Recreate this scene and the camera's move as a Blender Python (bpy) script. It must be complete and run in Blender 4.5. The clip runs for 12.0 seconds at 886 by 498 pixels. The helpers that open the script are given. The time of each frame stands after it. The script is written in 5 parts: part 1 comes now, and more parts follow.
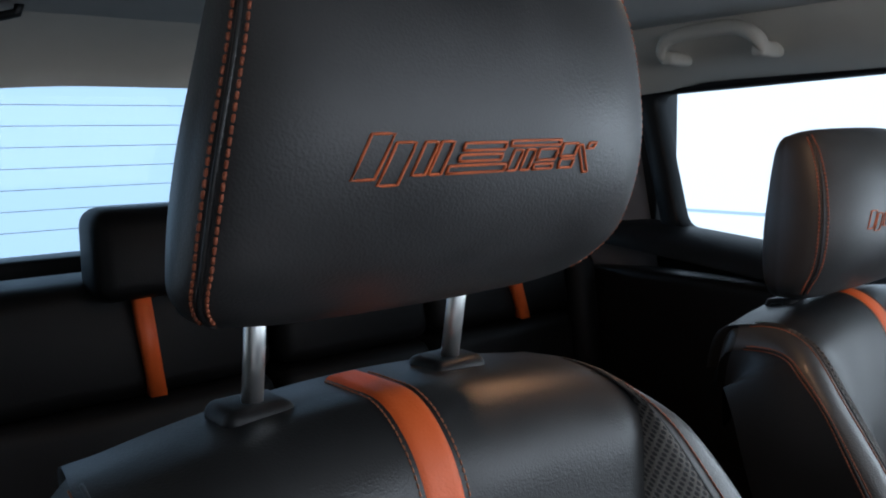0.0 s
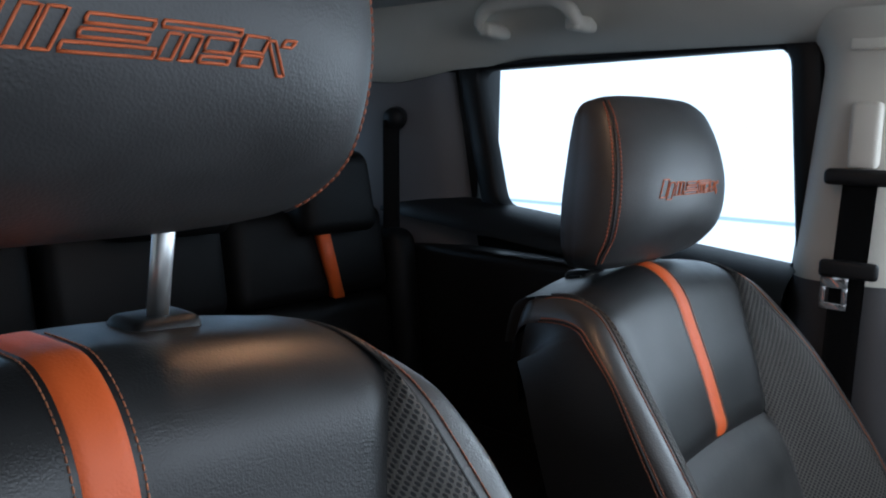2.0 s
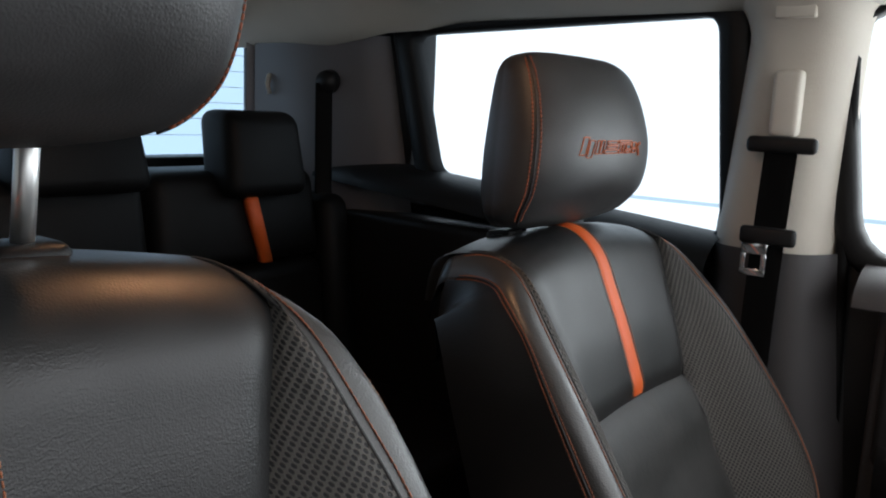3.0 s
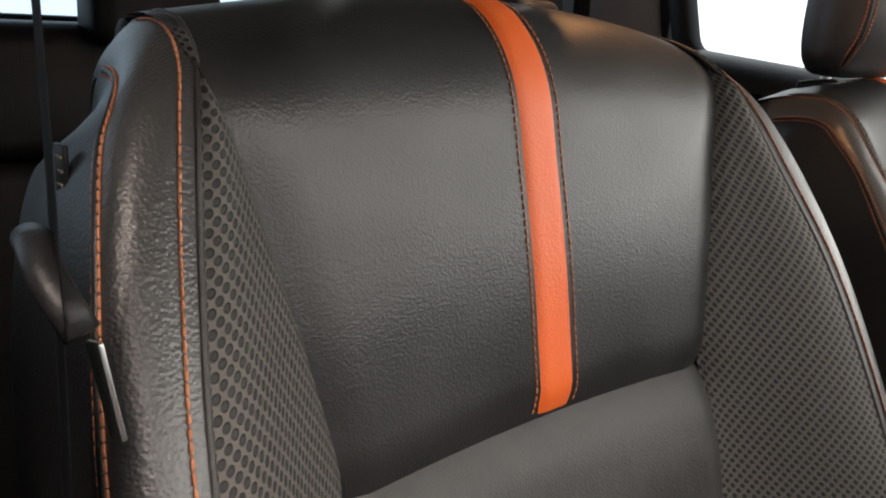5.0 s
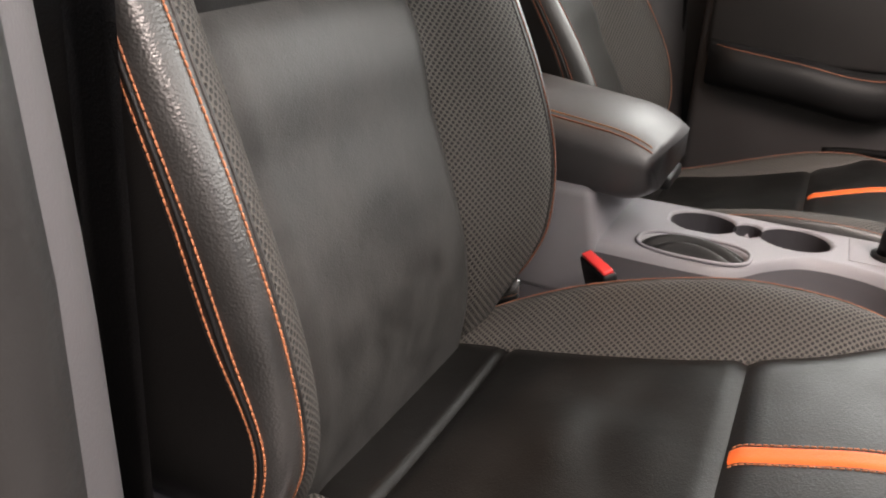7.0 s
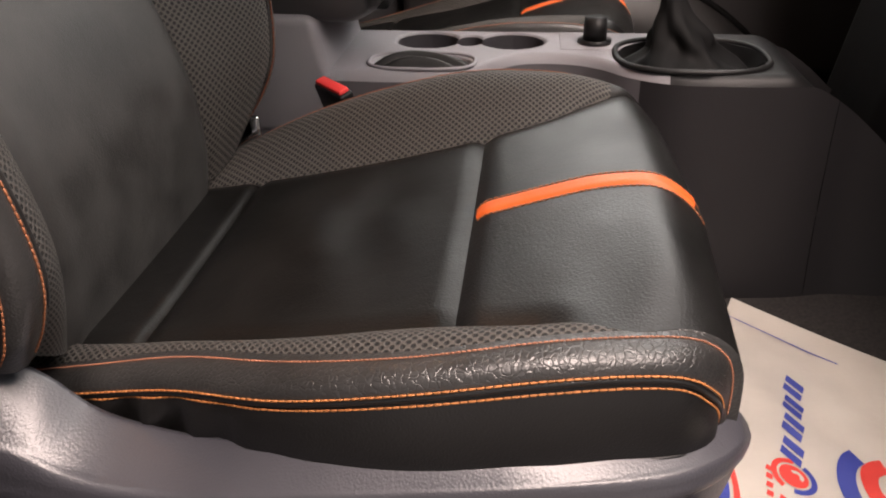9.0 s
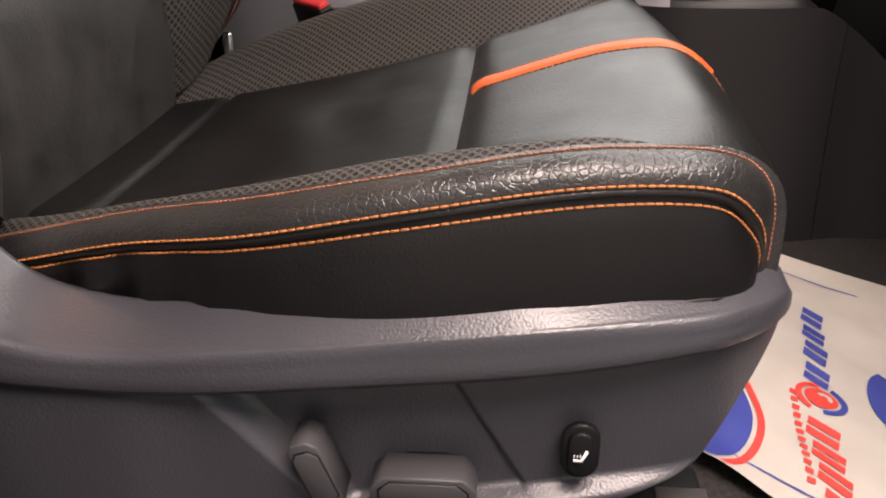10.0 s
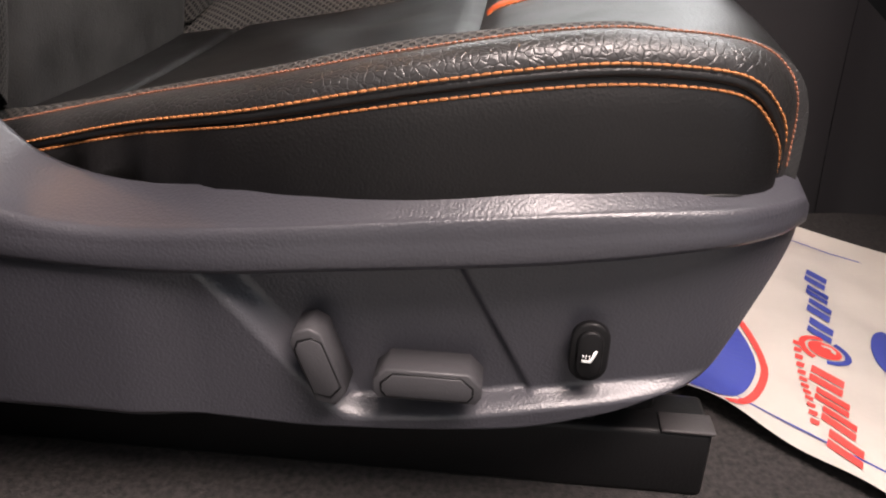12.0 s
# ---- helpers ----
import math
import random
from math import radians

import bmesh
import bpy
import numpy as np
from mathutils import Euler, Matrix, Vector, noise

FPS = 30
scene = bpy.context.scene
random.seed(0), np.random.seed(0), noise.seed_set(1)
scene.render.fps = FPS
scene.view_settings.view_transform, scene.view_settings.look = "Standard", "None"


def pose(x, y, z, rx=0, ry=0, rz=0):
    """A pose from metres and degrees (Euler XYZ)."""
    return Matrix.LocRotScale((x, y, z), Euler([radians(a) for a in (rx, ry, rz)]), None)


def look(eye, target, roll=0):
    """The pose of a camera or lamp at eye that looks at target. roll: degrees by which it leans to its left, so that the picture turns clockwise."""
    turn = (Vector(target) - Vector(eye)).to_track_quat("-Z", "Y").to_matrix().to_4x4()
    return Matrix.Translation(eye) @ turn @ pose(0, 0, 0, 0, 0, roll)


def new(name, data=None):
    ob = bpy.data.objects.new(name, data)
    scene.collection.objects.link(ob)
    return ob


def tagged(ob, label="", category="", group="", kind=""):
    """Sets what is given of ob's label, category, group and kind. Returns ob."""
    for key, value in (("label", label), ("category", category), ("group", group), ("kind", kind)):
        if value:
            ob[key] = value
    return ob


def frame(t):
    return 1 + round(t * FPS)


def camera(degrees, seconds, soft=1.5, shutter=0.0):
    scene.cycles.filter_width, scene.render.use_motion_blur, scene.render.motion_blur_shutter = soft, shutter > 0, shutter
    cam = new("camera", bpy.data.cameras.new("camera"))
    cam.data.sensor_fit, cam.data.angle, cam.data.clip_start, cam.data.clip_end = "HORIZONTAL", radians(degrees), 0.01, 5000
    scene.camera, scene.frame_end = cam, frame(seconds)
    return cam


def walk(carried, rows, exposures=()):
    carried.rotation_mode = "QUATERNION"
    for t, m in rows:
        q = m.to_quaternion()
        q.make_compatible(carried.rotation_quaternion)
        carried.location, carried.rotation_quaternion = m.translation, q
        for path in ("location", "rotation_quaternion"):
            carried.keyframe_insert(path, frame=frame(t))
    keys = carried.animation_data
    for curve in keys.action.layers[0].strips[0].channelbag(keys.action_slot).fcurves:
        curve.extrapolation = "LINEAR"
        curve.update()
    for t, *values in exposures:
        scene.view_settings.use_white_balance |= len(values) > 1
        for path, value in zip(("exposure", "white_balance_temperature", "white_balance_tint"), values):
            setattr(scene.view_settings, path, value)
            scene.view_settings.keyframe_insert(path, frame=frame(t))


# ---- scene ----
cam = camera(57.2, 12.0, 2.0)
# seconds, eye, target, roll
PATH = [
    (0.0, (-0.2754, -0.3115, 0.9526), (0.9552, 1.2421, 0.6845), -1.24),
    (0.5, (-0.2689, -0.3035, 0.9529), (0.9463, 1.2720, 0.7503), -2.17),
    (1.0, (-0.2635, -0.2813, 0.9452), (0.9387, 1.3073, 0.7700), -2.18),
    (1.5, (-0.2205, -0.2831, 0.9391), (1.0966, 1.2117, 0.7641), -0.89),
    (2.0, (-0.1670, -0.3091, 0.9116), (1.3217, 0.9944, 0.6209), 1.03),
    (2.5, (-0.1379, -0.3274, 0.8956), (1.4255, 0.8773, 0.5720), 2.10),
    (2.7, (-0.1322, -0.3304, 0.8908), (1.4346, 0.8677, 0.5596), 2.39),
    (4.3, (-0.2435, -0.2946, 0.8205), (1.1349, 1.0966, 0.4146), 1.76),
    (4.5, (-0.2774, -0.2821, 0.8081), (1.0055, 1.1848, 0.3583), 1.96),
    (5.0, (-0.3263, -0.2686, 0.7839), (0.9382, 1.1849, 0.2468), 3.17),
    (5.5, (-0.3696, -0.3008, 0.7589), (0.9705, 1.0527, 0.1489), 4.89),
    (6.0, (-0.4564, -0.3387, 0.7159), (1.0200, 0.8270, 0.0365), 2.89),
    (6.5, (-0.5305, -0.3743, 0.6732), (1.0465, 0.6220, -0.0482), 3.18),
    (7.0, (-0.5641, -0.3773, 0.6429), (1.1156, 0.3836, -0.1314), 3.16),
    (7.5, (-0.5812, -0.3849, 0.6125), (1.1574, 0.1735, -0.2031), 1.99),
    (7.7, (-0.5921, -0.3916, 0.6121), (1.1593, 0.0815, -0.2298), 2.19),
    (9.3, (-0.5952, -0.4100, 0.5344), (1.1486, -0.2381, -0.4297), -1.59),
    (9.5, (-0.5914, -0.4069, 0.5099), (1.1649, -0.2568, -0.4351), -1.46),
    (10.0, (-0.5903, -0.3989, 0.4241), (1.2007, -0.2458, -0.4526), -0.61),
    (10.5, (-0.5959, -0.3976, 0.3779), (1.2223, -0.2513, -0.4423), 0.41),
    (11.0, (-0.6051, -0.3966, 0.3580), (1.2049, -0.2684, -0.4831), 1.18),
    (11.5, (-0.6081, -0.3915, 0.3634), (1.1893, -0.2599, -0.5037), 1.66),
    (12.0, (-0.6107, -0.3903, 0.3625), (1.1931, -0.2559, -0.4908), 2.09),
]

# seconds, stops, kelvin, tint
EXPOSURES = [(0.0, 0.44, 5350, 6), (1.5, 0.64, 5050, 4), (2.5, 0.52, 5500, 6), (4.5, 0.79, 6600, 10), (6.5, 1.38, 6500, 10), (7.5, 1.10, 6550, 10), (9.5, 0.78, 6650, 14), (12.0, 0.95, 6350, 13)]
walk(cam, [(t, look(eye, target, roll)) for t, eye, target, roll in PATH], EXPOSURES)

# ---- light ----
world = bpy.data.worlds.new("world")
scene.world = world
world.use_nodes = True
bg = world.node_tree.nodes["Background"]
bg.inputs[0].default_value = (0.78, 0.88, 1.0, 1)
bg.inputs[1].default_value = 0.26


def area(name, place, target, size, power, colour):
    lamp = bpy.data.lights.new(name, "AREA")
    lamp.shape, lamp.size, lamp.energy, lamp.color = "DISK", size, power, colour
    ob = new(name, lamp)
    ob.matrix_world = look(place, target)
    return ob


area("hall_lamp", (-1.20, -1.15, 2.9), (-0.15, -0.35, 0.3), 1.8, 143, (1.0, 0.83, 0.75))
sky = area("windscreen_daylight", (0.39, -0.97, 1.05), (0.39, -0.25, 0.44), 1.55, 7.5, (1.0, 0.93, 0.86))
sky.data.shape, sky.data.size_y = "RECTANGLE", 0.70
side = area("window_daylight", (1.27, -0.62, 0.87), (0.0, -0.62, 0.70), 1.15, 4.2, (1.0, 0.95, 0.90))
side.data.shape, side.data.size_y = "RECTANGLE", 0.36
area("dome_lamp", (0.39, 0.15, 1.148), (0.39, 0.15, 0.5), 0.05, 0.6, (1.0, 0.48, 0.20))


# ---- materials ----
def material(name, base, rough=0.5, metal=0.0, bump=None, vary=0.15, vary_scale=8.0, sheen=0.0, coat=0.0, spec=0.5):
    """base colour with slow variation; bump: list of (kind, scale, strength)."""
    m = bpy.data.materials.new(name)
    m.use_nodes = True
    nt = m.node_tree
    n, l = nt.nodes, nt.links
    p = n["Principled BSDF"]
    p.inputs["Metallic"].default_value = metal
    p.inputs["Specular IOR Level"].default_value = spec
    p.inputs["Sheen Weight"].default_value = sheen
    p.inputs["Sheen Roughness"].default_value = 0.5
    p.inputs["Coat Weight"].default_value = coat
    co = n.new("ShaderNodeTexCoord")
    big = n.new("ShaderNodeTexNoise")
    big.inputs["Scale"].default_value = vary_scale
    big.inputs["Detail"].default_value = 6
    l.new(co.outputs["Object"], big.inputs["Vector"])
    ramp = n.new("ShaderNodeMapRange")
    ramp.inputs[1].default_value, ramp.inputs[2].default_value = 0.25, 0.75
    ramp.inputs[3].default_value, ramp.inputs[4].default_value = 1 - vary, 1 + vary
    l.new(big.outputs[0], ramp.inputs[0])
    mix = n.new("ShaderNodeVectorMath")
    mix.operation = "SCALE"
    mix.inputs[0].default_value = base
    l.new(ramp.outputs[0], mix.inputs["Scale"])
    l.new(mix.outputs[0], p.inputs["Base Color"])
    rr = n.new("ShaderNodeMapRange")
    rr.inputs[1].default_value, rr.inputs[2].default_value = 0.2, 0.8
    rr.inputs[3].default_value, rr.inputs[4].default_value = max(rough - 0.08, 0.02), min(rough + 0.08, 1)
    l.new(big.outputs[0], rr.inputs[0])
    l.new(rr.outputs[0], p.inputs["Roughness"])
    last = None
    for kind, scale, strength in bump or ():
        if kind == "voronoi":
            tex = n.new("ShaderNodeTexVoronoi")
            tex.feature = "SMOOTH_F1"
        elif kind == "cracks":
            tex = n.new("ShaderNodeTexVoronoi")
            tex.feature = "DISTANCE_TO_EDGE"
        else:
            tex = n.new("ShaderNodeTexNoise")
            tex.inputs["Detail"].default_value = 3
        tex.inputs["Scale"].default_value = scale
        l.new(co.outputs["Object"], tex.inputs["Vector"])
        b = n.new("ShaderNodeBump")
        b.inputs["Strength"].default_value = strength
        b.inputs["Distance"].default_value = 0.001
        if kind == "cracks":
            cut = n.new("ShaderNodeMapRange")
            cut.inputs[2].default_value = 0.10
            l.new(tex.outputs[0], cut.inputs[0])
            l.new(cut.outputs[0], b.inputs["Height"])
        else:
            l.new(tex.outputs[0], b.inputs["Height"])
        if last:
            l.new(last.outputs[0], b.inputs["Normal"])
        last = b
    if last:
        l.new(last.outputs[0], p.inputs["Normal"])
    return m


def mesh_cloth():
    """Spacer fabric with staggered round holes, laid out on the UV map in metres."""
    m = material("mesh_cloth", (0.068, 0.062, 0.055), 0.7, vary=0.12)
    nt = m.node_tree
    n, l = nt.nodes, nt.links
    p = n["Principled BSDF"]
    uv = n.new("ShaderNodeUVMap")
    sep = n.new("ShaderNodeSeparateXYZ")
    l.new(uv.outputs[0], sep.inputs[0])

    def maths(op, a, b=None, c=None):
        k = n.new("ShaderNodeMath")
        k.operation = op
        for i, v in enumerate((a, b, c)):
            if v is None:
                continue
            if isinstance(v, (int, float)):
                k.inputs[i].default_value = v
            else:
                l.new(v, k.inputs[i])
        return k.outputs[0]

    pu, pv = 0.0066, 0.0034
    dist = []
    for off in (0.0, 0.5):
        a = maths("SUBTRACT", maths("FRACT", maths("MULTIPLY_ADD", sep.outputs[0], 1 / pu, off)), 0.5)
        b = maths("SUBTRACT", maths("FRACT", maths("MULTIPLY_ADD", sep.outputs[1], 0.5 / pv, off)), 0.5)
        a, b = maths("MULTIPLY", a, pu), maths("MULTIPLY", b, 2 * pv)
        dist.append(maths("SQRT", maths("ADD", maths("MULTIPLY", a, a), maths("MULTIPLY", b, b))))
    d = maths("MINIMUM", *dist)
    r = n.new("ShaderNodeMapRange")
    r.interpolation_type = "SMOOTHSTEP"
    r.inputs[1].default_value, r.inputs[2].default_value = 0.0013, 0.0020
    l.new(d, r.inputs[0])
    mix = n.new("ShaderNodeMix")
    mix.data_type = "RGBA"
    mix.inputs["A"].default_value = (0.006, 0.006, 0.006, 1)
    l.new(r.outputs[0], mix.inputs["Factor"])
    l.new(p.inputs["Base Color"].links[0].from_socket, mix.inputs["B"])
    l.new(mix.outputs["Result"], p.inputs["Base Color"])
    b = n.new("ShaderNodeBump")
    b.inputs["Strength"].default_value, b.inputs["Distance"].default_value = 0.9, 0.0015
    l.new(r.outputs[0], b.inputs["Height"])
    l.new(b.outputs[0], p.inputs["Normal"])
    return m


def glowing(name, colour, strength):
    m = bpy.data.materials.new(name)
    m.use_nodes = True
    n = m.node_tree.nodes
    n.remove(n["Principled BSDF"])
    e = n.new("ShaderNodeEmission")
    e.inputs[0].default_value, e.inputs[1].default_value = (*colour, 1), strength
    m.node_tree.links.new(e.outputs[0], n["Material Output"].inputs[0])
    return m


def glass():
    m = bpy.data.materials.new("window_glass")
    m.use_nodes = True
    n, l = m.node_tree.nodes, m.node_tree.links
    n.remove(n["Principled BSDF"])
    t, g, mix = n.new("ShaderNodeBsdfTransparent"), n.new("ShaderNodeBsdfGlossy"), n.new("ShaderNodeMixShader")
    t.inputs[0].default_value = (0.93, 0.96, 0.95, 1)
    g.inputs["Roughness"].default_value = 0.02
    f = n.new("ShaderNodeFresnel")
    f.inputs[0].default_value = 1.3
    l.new(f.outputs[0], mix.inputs[0])
    l.new(t.outputs[0], mix.inputs[1])
    l.new(g.outputs[0], mix.inputs[2])
    l.new(mix.outputs[0], n["Material Output"].inputs[0])
    return m


LEATHER = material("black_leather", (0.012, 0.012, 0.0122), 0.40, bump=[("voronoi", 760, 0.20), ("noise", 260, 0.06), ("noise", 40, 0.04)], vary=0.3, vary_scale=18)
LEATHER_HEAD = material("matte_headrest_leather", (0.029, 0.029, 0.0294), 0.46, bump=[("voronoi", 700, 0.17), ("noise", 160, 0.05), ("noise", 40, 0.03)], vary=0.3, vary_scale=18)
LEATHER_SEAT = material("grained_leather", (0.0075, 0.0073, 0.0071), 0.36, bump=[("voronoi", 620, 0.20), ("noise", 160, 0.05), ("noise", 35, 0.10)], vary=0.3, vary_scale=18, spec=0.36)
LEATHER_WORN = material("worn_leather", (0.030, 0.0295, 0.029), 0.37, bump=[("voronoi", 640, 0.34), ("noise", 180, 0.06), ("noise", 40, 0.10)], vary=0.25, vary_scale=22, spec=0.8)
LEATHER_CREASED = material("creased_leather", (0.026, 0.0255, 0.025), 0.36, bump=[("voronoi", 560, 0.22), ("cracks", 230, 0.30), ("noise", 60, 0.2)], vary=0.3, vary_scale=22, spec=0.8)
SUEDE = material("brushed_leather", (0.024, 0.0234, 0.0225), 0.52, bump=[("voronoi", 700, 0.25), ("noise", 90, 0.3), ("noise", 40, 0.3)], vary=0.6, vary_scale=24, sheen=0.02, spec=0.46)
# Copy of brushed_leather, much darker for the shade lying on the cushion.
CUSHION_SUEDE_SHADED = material("shaded_seat_panel_leather", (0.0048, 0.0046, 0.0043), 0.44, bump=[("voronoi", 700, 0.2), ("noise", 30, 0.4), ("noise", 12, 1.0)], vary=0.45, vary_scale=12, spec=0.26)
SIDE_CLOTH = material("black_vinyl", (0.0065, 0.0062, 0.0062), 0.45, bump=[("voronoi", 700, 0.2), ("noise", 25, 0.4)], vary=0.25, spec=0.48)
# Black leather taken darker for the shade behind the front seats.
BENCH_SHADED = material("shaded_bench_leather", (0.0035, 0.0035, 0.0037), 0.55, bump=[("voronoi", 500, 0.2), ("noise", 25, 0.4)], vary=0.25, spec=0.20)
# Black leather with its base raised to paint in the armrest's sheen.
SHEEN_LEATHER = material("sheen_leather", (0.078, 0.075, 0.078), 0.40, bump=[("voronoi", 800, 0.12), ("noise", 220, 0.06)], vary=0.15, vary_scale=14)
MESH = mesh_cloth()
ORANGE = material("orange_leather", (0.66, 0.112, 0.017), 0.5, bump=[("voronoi", 600, 0.25)], vary=0.06)
THREAD = material("orange_thread", (0.42, 0.165, 0.050), 0.6, bump=[("noise", 900, 0.4)], vary=0.2, vary_scale=60)
THREAD_BACK = material("tan_thread", (0.36, 0.135, 0.060), 0.6, bump=[("noise", 900, 0.4)], vary=0.2, vary_scale=60)
THREAD_AGED = material("faded_thread", (0.33, 0.135, 0.075), 0.6, bump=[("noise", 900, 0.4)], vary=0.25, vary_scale=60)
THREAD_HEAD = material("rust_thread", (0.24, 0.066, 0.026), 0.6, bump=[("noise", 900, 0.4)], vary=0.2, vary_scale=60)
THREAD_DARK = material("brown_thread", (0.22, 0.075, 0.035), 0.6, bump=[("noise", 900, 0.4)], vary=0.2, vary_scale=60)
THREAD_LOGO = material("orange_embroidery", (0.5, 0.11, 0.025), 0.6, bump=[("noise", 900, 0.5)], vary=0.2, vary_scale=60)
CHROME = material("chrome", (0.75, 0.76, 0.78), 0.12, metal=1.0, vary=0.03)
BLACK_PLASTIC = material("black_plastic", (0.009, 0.009, 0.0095), 0.45, bump=[("noise", 600, 0.2)], vary=0.15, spec=0.24)
TRIM = material("charcoal_plastic", (0.0475, 0.0475, 0.0565), 0.37, bump=[("voronoi", 640, 0.22), ("noise", 260, 0.05)], vary=0.1, vary_scale=10, spec=0.75)
TRIM_FINE = material("grey_switch_plastic", (0.054, 0.053, 0.057), 0.5, bump=[("noise", 800, 0.25)], vary=0.08)
# Grey console plastic toned down for the shade on its wall.
CONSOLE_SHADED = material("shaded_console_wall", (0.11, 0.105, 0.115), 0.55, bump=[("noise", 600, 0.3)], vary=0.1)
# Console plastic darkened for the shade down in the cup holders.
WELL_SHADE = material("well_shade_plastic", (0.040, 0.038, 0.043), 0.5, bump=[("noise", 500, 0.3)], vary=0.1)
# Charcoal plastic, darkened further for shade towards the dashboard.
CHARCOAL_SHADED = material("charcoal_console_side_shaded", (0.014, 0.0128, 0.0144), 0.55, bump=[("noise", 600, 0.3)], vary=0.1)
CONSOLE = material("grey_console_plastic", (0.215, 0.207, 0.225), 0.5, bump=[("noise", 700, 0.3)], vary=0.08)
DOOR_GREY = material("dark_grey_door_plastic", (0.042, 0.039, 0.040), 0.55, bump=[("noise", 500, 0.4)], vary=0.1)
CREAM = material("cream_trim", (0.56, 0.52, 0.45), 0.6, bump=[("noise", 400, 0.25)], vary=0.06)
HEADLINER = material("headliner_cloth", (0.5, 0.49, 0.46), 0.95, bump=[("noise", 700, 0.5)], vary=0.06)
BLACK_VINYL = material("black_door_vinyl", (0.018, 0.017, 0.017), 0.5, bump=[("noise", 500, 0.4)], vary=0.15)
STEEL = material("brushed_steel", (0.72, 0.73, 0.72), 0.36, metal=1.0, vary=0.05)
PILLAR_GREY = material("grey_pillar_plastic", (0.11, 0.105, 0.111), 0.5, bump=[("noise", 600, 0.25)], vary=0.06)
SEAL = material("grey_door_seal", (0.016, 0.0155, 0.0155), 0.55, bump=[("noise", 300, 0.3)], vary=0.2)
# Near-black rubber; also puts shade on driver-side walls, gear well and dashboard foot.
RUBBER_OR_SHADE = material("rubber_or_shade_black", (0.004, 0.004, 0.0042), 0.65, vary=0.2, spec=0.12)
CARPET = material("carpet", (0.021, 0.0185, 0.0178), 0.95, bump=[("noise", 420, 1.0), ("noise", 120, 0.8)], vary=0.85, vary_scale=210)
BELT = material("belt_webbing", (0.005, 0.005, 0.0055), 0.75, bump=[("noise", 500, 0.5)], vary=0.15, spec=0.15)
PAPER = material("paper_mat", (0.47, 0.44, 0.395), 0.75, bump=[("noise", 30, 0.8), ("noise", 200, 0.2)], vary=0.16, vary_scale=9)
BLUE_INK = material("blue_ink", (0.035, 0.05, 0.28), 0.6, vary=0.1)
RED_INK = material("red_ink", (0.65, 0.05, 0.04), 0.6, vary=0.1)
RED_PLASTIC = material("red_plastic", (0.75, 0.05, 0.05), 0.4, vary=0.05)
TAN_INK = material("tan_ink", (0.10, 0.085, 0.06), 0.6, vary=0.1)
WHITE_INK = material("white_ink", (0.8, 0.8, 0.8), 0.5, vary=0.03)
CONCRETE = material("painted_concrete", (0.34, 0.33, 0.32), 0.45, bump=[("noise", 60, 0.3)], vary=0.12, vary_scale=2)
GLASS = glass()
DOT = material("heater_line", (0.1, 0.1, 0.11), 0.6)


# ---- helpers ----
def part(name, bm, mat, parent, label="", flat=False, kind=""):
    me = bpy.data.meshes.new(name)
    bm.to_mesh(me)
    bm.free()
    me.materials.append(mat)
    if not flat:
        me.shade_smooth()
    ob = new(name, me)
    if parent:
        ob.parent = parent
    if label or kind:
        tagged(ob, label, kind=kind)
    return ob


def thing(name, place, label, category, group="", kind=""):
    ob = new(name)
    ob.empty_display_size = 0.05
    ob.location = place
    return tagged(ob, label, category, group, kind)


def local(ob, bm):
    """Moves world-built geometry into the frame of its thing."""
    bmesh.ops.translate(bm, vec=-ob.location, verts=bm.verts)
    return bm


def spline(keys, t):
    """Smooth curve through rows (t, a, b, ...), with t rising."""
    ts = [k[0] for k in keys]
    t = min(max(t, ts[0]), ts[-1])
    i = min(max(np.searchsorted(ts, t) - 1, 0), len(keys) - 2)
    p = np.array(keys, float)

    def slope(j):
        a, b = max(j - 1, 0), min(j + 1, len(keys) - 1)
        return (p[b, 1:] - p[a, 1:]) / (p[b, 0] - p[a, 0])

    h = p[i + 1, 0] - p[i, 0]
    s = (t - p[i, 0]) / h
    return ((2 * s**3 - 3 * s**2 + 1) * p[i, 1:] + (s**3 - 2 * s**2 + s) * h * slope(i)
            + (-2 * s**3 + 3 * s**2) * p[i + 1, 1:] + (s**3 - s**2) * h * slope(i + 1))


def sheet(fn, us, vs, flip=False):
    """Grid of fn(u, v), with a UV map in metres."""
    pts = np.array([[fn(u, v) for u in us] for v in vs], float)
    nv, nu = pts.shape[:2]
    du = np.zeros((nv, nu))
    dv = np.zeros((nv, nu))
    du[:, 1:] = np.cumsum(np.linalg.norm(np.diff(pts, axis=1), axis=2), axis=1)
    dv[1:, :] = np.cumsum(np.linalg.norm(np.diff(pts, axis=0), axis=2), axis=0)
    du -= du[:, -1:]
    dv = np.repeat(dv.mean(axis=1, keepdims=True), nu, axis=1)
    bm = bmesh.new()
    uvl = bm.loops.layers.uv.new("UVMap")
    vv = [[bm.verts.new(pts[j, i]) for i in range(nu)] for j in range(nv)]
    for j in range(nv - 1):
        for i in range(nu - 1):
            q = [(j, i), (j, i + 1), (j + 1, i + 1), (j + 1, i)]
            if flip:
                q.reverse()
            f = bm.faces.new([vv[a][b] for a, b in q])
            for loop, (a, b) in zip(f.loops, q):
                loop[uvl].uv = (du[a, b], dv[a, b])
    return bm


